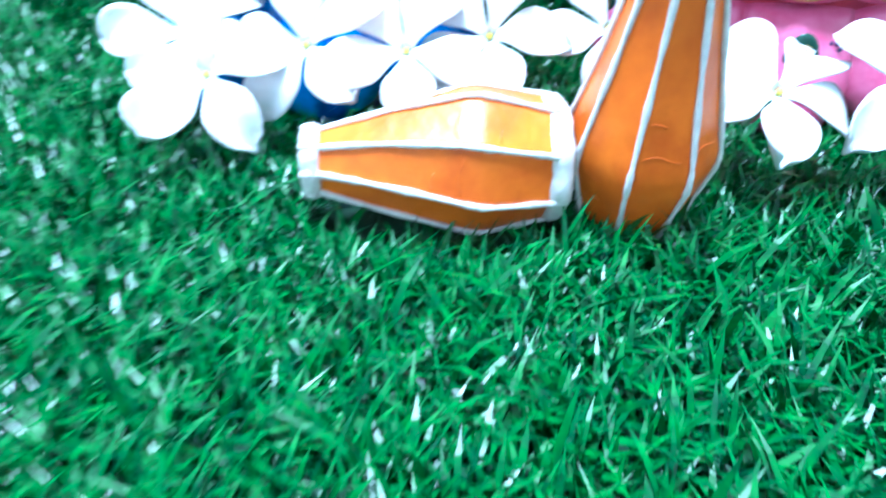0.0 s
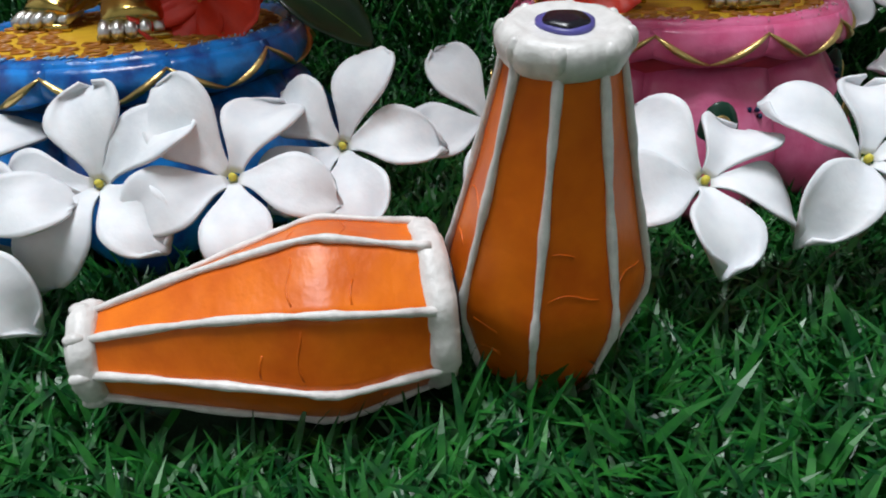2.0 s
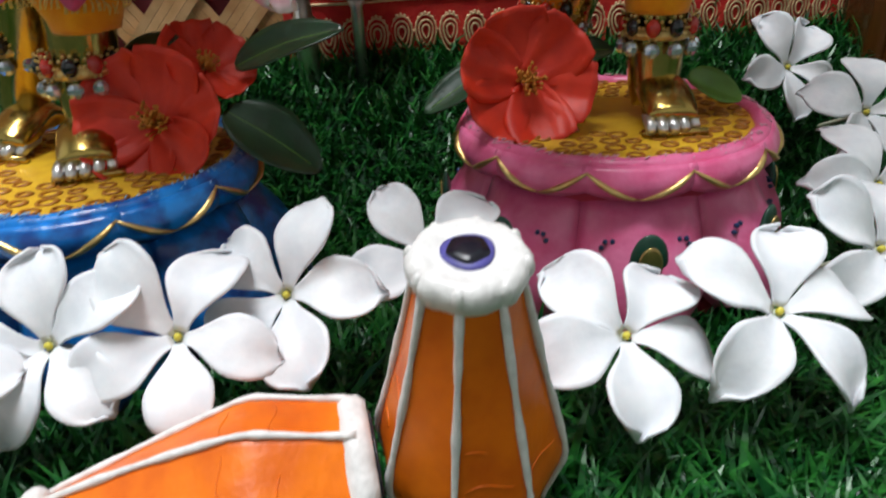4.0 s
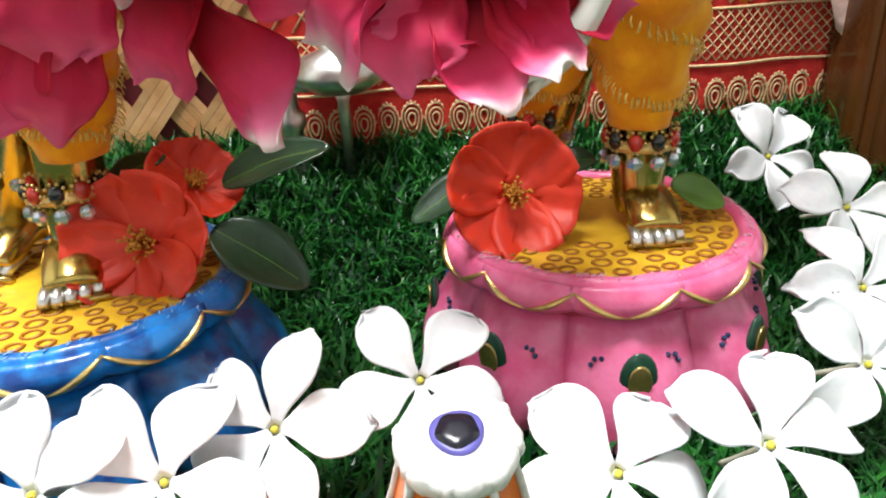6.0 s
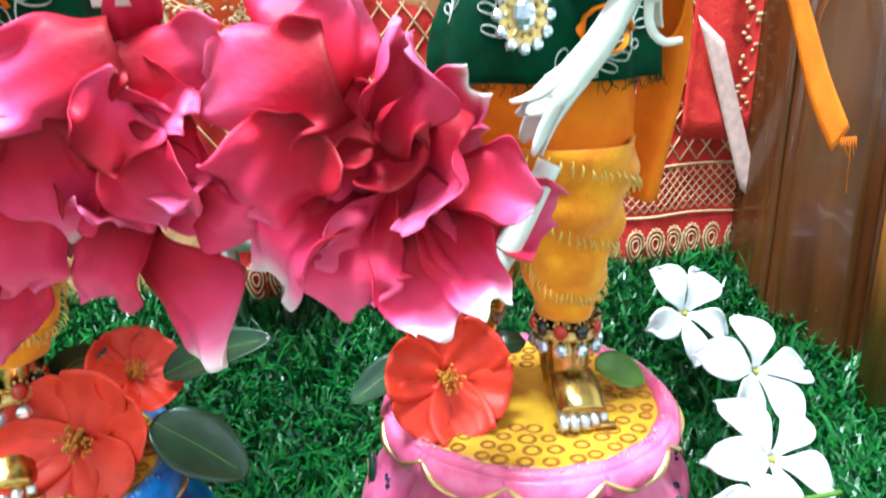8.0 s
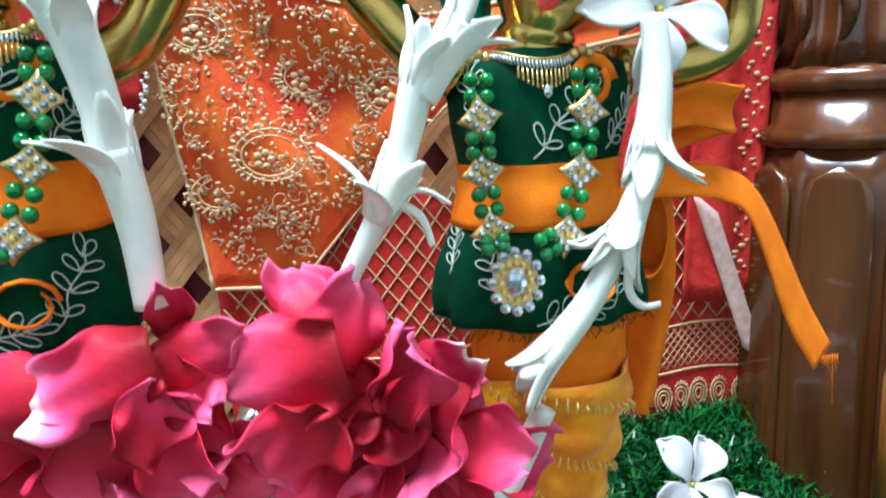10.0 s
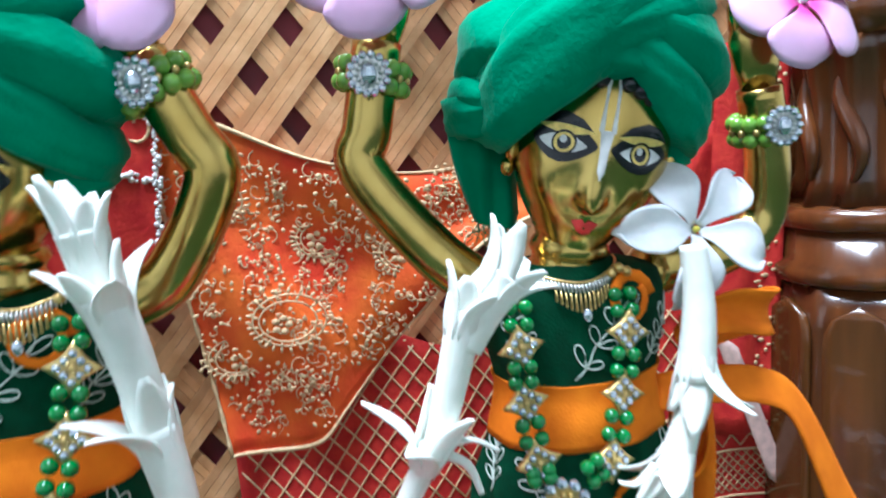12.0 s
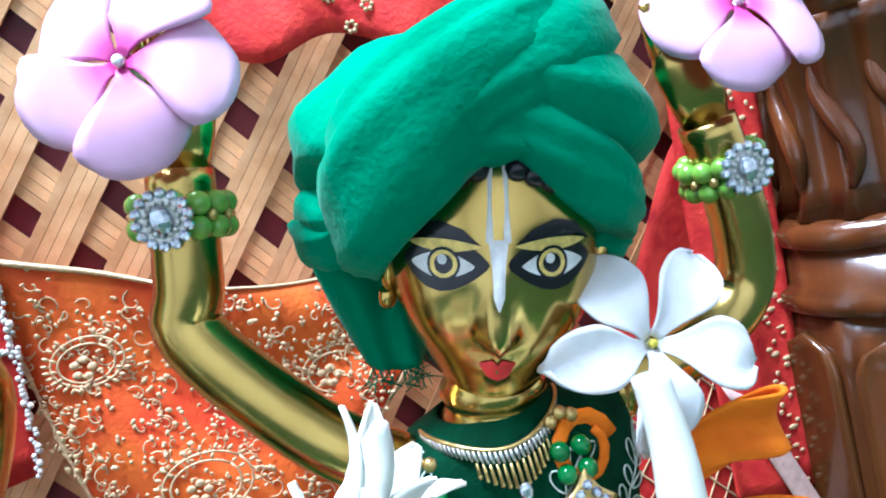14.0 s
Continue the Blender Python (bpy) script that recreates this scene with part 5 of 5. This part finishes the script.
def garland(name, label, flowers, dx=0.0):
    g = thing(name, label, "garland", "tuberose garlands")
    for k, (pts, r0, r1, op) in enumerate(flowers):
        blossom(g, [Vector(p) + V(dx, 0, 0) for p in pts], r0, r1, op, k + 11)
    return g


def curl(g, pts):
    part("curled_petal", tube(B(), spline(pts, 14), lambda f: 0.0013 * (1 - 0.45 * f), 8, flat=0.6), M_TUBER, g, "narrow curled petal")


GR = garland("tuberose_garland", "white tuberose blossoms threaded end to end, rising to the shoulder", [
    ([(0.0490, 0.1860, 0.1540), (0.0565, 0.1860, 0.1670), (0.0605, 0.1850, 0.1745)], 0.0024, 0.0032, 0.9),
    ([(0.0605, 0.1850, 0.1720), (0.0650, 0.1850, 0.1860), (0.0700, 0.1850, 0.2030)], 0.0030, 0.0042, 0.35),
    ([(0.0690, 0.1850, 0.1950), (0.0740, 0.1850, 0.2030), (0.0790, 0.1850, 0.2090)], 0.0038, 0.0056, 1.05)])
curl(GR, [(0.0610, 0.1835, 0.1740), (0.0680, 0.1830, 0.1755), (0.0740, 0.1830, 0.1720)])
curl(GR, [(0.0610, 0.1840, 0.1735), (0.0670, 0.1830, 0.1700), (0.0695, 0.1830, 0.1630)])
GH = garland("tuberose_garland", "white tuberose blossoms threaded end to end, hanging from the shoulder", [
    ([(0.1232, 0.1880, 0.2100), (0.1230, 0.1860, 0.1960), (0.1205, 0.1840, 0.1800)], 0.0030, 0.0046, 0.65),
    ([(0.1215, 0.1840, 0.1820), (0.1165, 0.1830, 0.1680), (0.1125, 0.1820, 0.1600)], 0.0030, 0.0042, 0.8),
    ([(0.1125, 0.1820, 0.1600), (0.1040, 0.1815, 0.1460), (0.0930, 0.1810, 0.1340)], 0.0028, 0.0042, 0.55),
    ([(0.0950, 0.1860, 0.1200), (0.0850, 0.1850, 0.1020), (0.0780, 0.1840, 0.0960)], 0.0028, 0.0042, 0.2)])
curl(GH, [(0.1145, 0.1805, 0.1600), (0.1135, 0.1795, 0.1500), (0.1165, 0.1790, 0.1455), (0.1210, 0.1790, 0.1455)])
curl(GH, [(0.1080, 0.1800, 0.1640), (0.1030, 0.1790, 0.1610), (0.0990, 0.1790, 0.1620)])
garland("tuberose_garland", "white tuberose blossoms threaded end to end on the twin statue", [
    ([(0.0050, 0.1850, 0.1550), (0.0045, 0.1850, 0.1720), (0.0020, 0.1850, 0.1880)], 0.0036, 0.0048, 0.7),
    ([(0.0025, 0.1850, 0.1860), (0.0000, 0.1850, 0.2020), (-0.0030, 0.1850, 0.2150)], 0.0040, 0.0050, 0.75),
    ([(-0.0020, 0.1850, 0.2080), (-0.0040, 0.1850, 0.2190), (-0.0050, 0.1850, 0.2275)], 0.0036, 0.0048, 0.5)], 0.004)


def rose_petal(parent, c, ang, L, W, tilt, cup, roll, pale):
    """ang: way the petal's tip points, degrees anticlockwise from right, seen from the front."""
    ph = (c[0] * 700 + c[2] * 900) % 6.28

    side = 1 if math.sin(ph * 5) > -0.3 else -1

    def f(u, v):
        s = (u - 0.5) * 2
        w = W * math.sin(math.pi * (0.18 + 0.62 * v)) ** 0.6 * (1 - 0.40 * smooth01((v - 0.82) / 0.18))
        w *= 1 + 0.07 * math.sin(9 * v + ph) + 0.04 * math.sin(17 * v - ph)
        th = 0.6 + 1.5 * cup
        x = w / 2 * math.sin(s * th) / math.sin(min(th, 1.5))
        z = w / 2 * (1 - math.cos(s * th)) / th
        edge = smooth01((abs(s) - 0.5) / 0.5)
        z -= (0.45 + 0.35 * math.sin(ph * 3 + (2 if s > 0 else 0))) * w * cup * edge * v
        z += 0.20 * W * edge * math.sin(7.5 * v + ph + (1.7 if s > 0 else 0))
        z += 0.5 * L * (0.5 - cup) * v * v + 0.12 * W * math.sin(2.6 * s + ph + 2.0 * v) * v + 0.05 * W * math.sin(8 * s - ph + 3 * v) * v
        z -= (0.30 * math.sin(ph * 2) + 0.12) * L * smooth01((v - 0.66) / 0.34) ** 1.3
        tip = 0.07 * L * math.sin(3.0 * s + ph) * smooth01((v - 0.7) / 0.3)
        return (x, (v - 0.45) * L + tip, side * z)
    m = Matrix.Translation(c) @ pose(0, 0, 0, 90, 0, 0) @ pose(0, 0, 0, 0, 0, ang - 90) @ pose(0, 0, 0, tilt, roll, 0)
    bm = sheet(B(), f, 20, 20, 0.00022)
    bmesh.ops.transform(bm, matrix=m, verts=bm.verts)
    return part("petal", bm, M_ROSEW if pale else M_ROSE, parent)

def bunch(label, rows, seed):
    b = thing("rose_petal_garland", label, "garland", "rose petal garlands")
    rng = random.Random(seed)
    for x, y, z, ang, L, W, tilt, cup, roll in rows:
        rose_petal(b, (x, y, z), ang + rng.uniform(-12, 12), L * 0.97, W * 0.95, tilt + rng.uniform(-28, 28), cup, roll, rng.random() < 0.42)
        if rng.random() < 0.80:
            continue
        rose_petal(b, (x + rng.uniform(-0.005, 0.005), y + 0.006, z + rng.uniform(-0.004, 0.004)), ang + rng.uniform(-50, 50), L * 0.9, W * 0.9, tilt + rng.uniform(-30, 30), rng.uniform(0.2, 0.7), roll + rng.uniform(-30, 30), False)
    return b


RNG = random.Random(21)
RIGHT = []
for (x, z, ang, L, W, t, r) in ((0.037, 0.145, 200, 0.026, 0.026, -35, 10), (0.050, 0.152, 60, 0.022, 0.020, -20, 0), (0.042, 0.158, 120, 0.018, 0.018, -20, 15), (0.036, 0.130, 215, 0.026, 0.022, 10, 0),
                              (0.046, 0.136, 180, 0.022, 0.020, -30, 0), (0.060, 0.140, 60, 0.022, 0.018, 15, -30), (0.070, 0.136, 40, 0.020, 0.016, 20, -35), (0.050, 0.126, 250, 0.020, 0.020, -25, 0),
                              (0.041, 0.116, 240, 0.026, 0.022, 20, 20), (0.050, 0.112, 262, 0.026, 0.022, 25, 0), (0.061, 0.106, 272, 0.026, 0.018, 10, 0), (0.062, 0.118, 268, 0.022, 0.018, -30, 0),
                              (0.071, 0.108, 285, 0.024, 0.016, 20, -25), (0.077, 0.122, 330, 0.020, 0.018, 0, -20), (0.087, 0.114, 5, 0.022, 0.018, 5, 0), (0.072, 0.126, 20, 0.020, 0.018, -20, 0),
                              (0.056, 0.145, 95, 0.020, 0.012, 25, 40), (0.066, 0.128, 300, 0.020, 0.018, 30, 30), (0.054, 0.113, 200, 0.020, 0.018, 40, 10), (0.060, 0.132, 140, 0.022, 0.020, -40, -10)):
    RIGHT.append((x, 0.1790 + RNG.uniform(-0.009, 0.007), z - 0.004, ang, L, W, t, RNG.uniform(0.15, 0.7), r + RNG.uniform(-25, 25)))
LEFT = []
for (x, z, ang, L, W, t, r) in ((0.000, 0.147, 185, 0.028, 0.020, -20, 0), (0.012, 0.156, 95, 0.018, 0.010, 20, 20), (0.018, 0.147, 10, 0.020, 0.016, -10, 0), (0.016, 0.142, 320, 0.016, 0.010, 20, 0), (-0.006, 0.128, 270, 0.028, 0.022, -5, 10),
                              (0.006, 0.124, 250, 0.024, 0.018, 20, 0), (0.013, 0.128, 290, 0.020, 0.016, -20, 30), (0.018, 0.122, 300, 0.018, 0.014, 10, 0), (0.022, 0.118, 330, 0.016, 0.014, 0, 0),
                              (0.012, 0.101, 300, 0.032, 0.020, 10, 0), (0.002, 0.110, 240, 0.024, 0.018, 25, 0), (-0.014, 0.118, 250, 0.026, 0.022, 15, 0), (-0.020, 0.104, 255, 0.028, 0.020, 10, 0),
                              (-0.026, 0.128, 200, 0.028, 0.024, 0, 0), (-0.030, 0.108, 230, 0.028, 0.024, 10, 0), (-0.020, 0.140, 170, 0.026, 0.022, -20, 0), (0.008, 0.137, 30, 0.018, 0.016, -30, 0), (0.000, 0.135, 200, 0.020, 0.018, 30, 0)):
    LEFT.append((x, 0.1780 + RNG.uniform(-0.009, 0.007), z - 0.002, ang, L, W, t, RNG.uniform(0.15, 0.7), r + RNG.uniform(-25, 25)))
bunch("hanging garland of crimson rose petals with white bases", RIGHT, 1)
bunch("hanging garland of crimson rose petals before the twin statue", LEFT, 2)


def periwinkle(m, label):
    p = thing("pink_flower", label, "flower", "pink flowers", at=m)
    for k in range(5):
        def f(u, v):
            s = (u - 0.5) * 2
            w = 0.0188 * (0.10 + 0.90 * smooth01(v * 1.25)) * (1 - 0.30 * max(0, v - 0.85) / 0.15 * abs(s))
            return (s * w / 2 + 0.002 * v * v, 0.0010 + 0.0175 * v - 0.003 * s * s * v, 0.0012 * math.sin(v * 3) - 0.0030 * v * v + 0.0010 * s * v)
        bm = sheet(B(), f, 8, 10, 0.0004)
        bmesh.ops.transform(bm, matrix=pose(0, 0, 0.0002 * k, 0, 0, 72 * k + 8), verts=bm.verts)
        part("petal", bm, M_PERI, p)
    part("throat", lathe(B(), [(0.0004, 0.0004), (0.0010, 0.0008), (0.0009, 0.0018), (0.0003, 0.0020)], 10), M_PETAL, p, "pale throat")
    part("flower_tube", tube(B(), [(0, 0, 0), (0, 0.001, -0.008), (0.001, 0.002, -0.016)], 0.0010, 7), M_STEM, p, "thin tube")


periwinkle(Matrix.Translation((0.0590, 0.2100, 0.2795)) @ pose(0, 0, 0, 72, 0, -8) @ pose(0, 0, 0, 0, 0, 30), "pale pink periwinkle flower held in the raised brass hand")
periwinkle(Matrix.Translation((0.1690, 0.2120, 0.2640)) @ pose(0, 0, 0, 62, 0, 4) @ pose(0, 0, 0, 0, 0, 12), "pink periwinkle flower held in the other raised hand")
periwinkle(Matrix.Translation((0.0040, 0.2060, 0.2780)) @ pose(0, 0, 0, 72, 0, -8), "pale pink periwinkle flower in the twin statue's hand")
sh = jasmine("white_flower", "white crepe jasmine flower tucked at the statue's shoulder", 9, 0.0176, 0.0122)
sh.matrix_basis = Matrix.Translation((0.1282, 0.1960, 0.2118)) @ pose(0, 0, 0, 75, 0, 8) @ pose(0, 0, 0, 0, 0, 22)


def red_flower(m, label, spin):
    r = thing("red_flower", label, "flower", "red flowers on the pedestals", at=m)
    for k in range(6):
        def f(u, v):
            s = (u - 0.5) * 2
            w = 0.0175 * (0.2 + 0.8 * math.sin(math.pi * (0.1 + 0.6 * v)))
            return (s * w / 2, 0.001 + 0.0165 * v - 0.002 * s * s * v, 0.006 * v * v - 0.001 + 0.0022 * s * s * v + 0.0006 * math.sin(7 * s + k))
        bm = sheet(B(), f, 10, 10, 0.0004)
        bmesh.ops.transform(bm, matrix=pose(0, 0, 0.0006 * (k % 2), 0, 0, 60 * k + spin), verts=bm.verts)
        part("petal", bm, M_REDPETAL, r)
    rng = random.Random(spin)
    bm = B()
    for k in range(60):
        a, q = rng.uniform(0, 6.28), rng.uniform(0, 0.0045)
        e = V(q * math.cos(a), q * math.sin(a), 0.0045 + rng.uniform(-0.001, 0.001))
        tube(bm, [V(e.x * 0.5, e.y * 0.5, 0), e], 0.00018, 4)
        ball(bm, e, 0.0005, 5, 4)
    part("stamen_tuft", bm, M_STAMEN, r, "tuft of orange stamens")
    return r


def leaf(parent, pts, W, material, label="", fold=0.25):
    path = spline(pts, 14)

    def f(u, v):
        s = (u - 0.5) * 2
        i = round(v * 14)
        d = (path[min(i + 1, 14)] - path[max(i - 1, 0)]).normalized()
        side = d.cross(V(0, -0.5, 0.85)).normalized()
        nrm = side.cross(d)
        w = W * math.sin(math.pi * (0.03 + 0.95 * v) ** 0.9) ** 0.9
        return path[i] + side * s * w / 2 + nrm * fold * w * s * s * 0.5
    lf = part("leaf", sheet(B(), f, 8, 14, 0.0004), material, parent, label)
    part("midrib", tube(B(), path[:13], 0.0003, 5), M_LEAFL, lf)
    return lf


rf = red_flower(Matrix.Translation((0.0735, 0.2060, 0.0590)) @ pose(0, 0, 0, 68, 0, 4), "red single camellia-like flower leaning on the pink pedestal", 10)
lg = thing("leaf_sprig", "dark glossy leaves lying behind the red flower", "leaf", "dark leaf sprigs")
leaf(lg, [(0.066, 0.216, 0.060), (0.058, 0.216, 0.056), (0.048, 0.214, 0.050)], 0.011, M_LEAF)
leaf(lg, [(0.078, 0.220, 0.066), (0.084, 0.222, 0.076), (0.088, 0.222, 0.086)], 0.009, M_LEAF)
leaf(lg, [(0.086, 0.214, 0.062), (0.092, 0.212, 0.064), (0.098, 0.212, 0.064)], 0.009, M_LEAF)
rf = red_flower(Matrix.Translation((-0.0180, 0.2010, 0.0560)) @ pose(0, 0, 0, 62, 0, -6), "red single camellia-like flower leaning on the blue pedestal", 40)
rf = red_flower(Matrix.Translation((-0.0070, 0.2140, 0.0660)) @ pose(0, 0, 0, 40, 20, 20) @ Matrix.Diagonal((0.7, 0.7, 0.7, 1)), "small red flower half hidden behind a larger one", 25)
lg = thing("leaf_sprig", "dark glossy leaves beside the red flowers", "leaf", "dark leaf sprigs")
leaf(lg, [(0.001, 0.212, 0.066), (0.014, 0.212, 0.071), (0.029, 0.210, 0.074)], 0.013, M_LEAF)
leaf(lg, [(-0.002, 0.205, 0.057), (0.009, 0.202, 0.050), (0.020, 0.200, 0.041)], 0.017, M_LEAF)
leaf(lg, [(-0.028, 0.214, 0.060), (-0.022, 0.214, 0.070), (-0.012, 0.214, 0.074)], 0.010, M_LEAF)
gl = thing("green_leaf", "small fresh green leaf lying on the pedestal by the foot", "leaf")
leaf(gl, [(0.1175, 0.2080, 0.0560), (0.1250, 0.2080, 0.0530), (0.1320, 0.2060, 0.0500)], 0.012, M_LEAFL)
solo("flower_stem", tube(B(), spline([(0.1480, 0.1730, 0.0250), (0.1580, 0.1720, 0.0290), (0.1720, 0.1720, 0.0300)], 10), lambda f: 0.0010 - 0.0003 * f, 8), M_LEAFL, "thin light green flower stem among the white flowers", "stem")
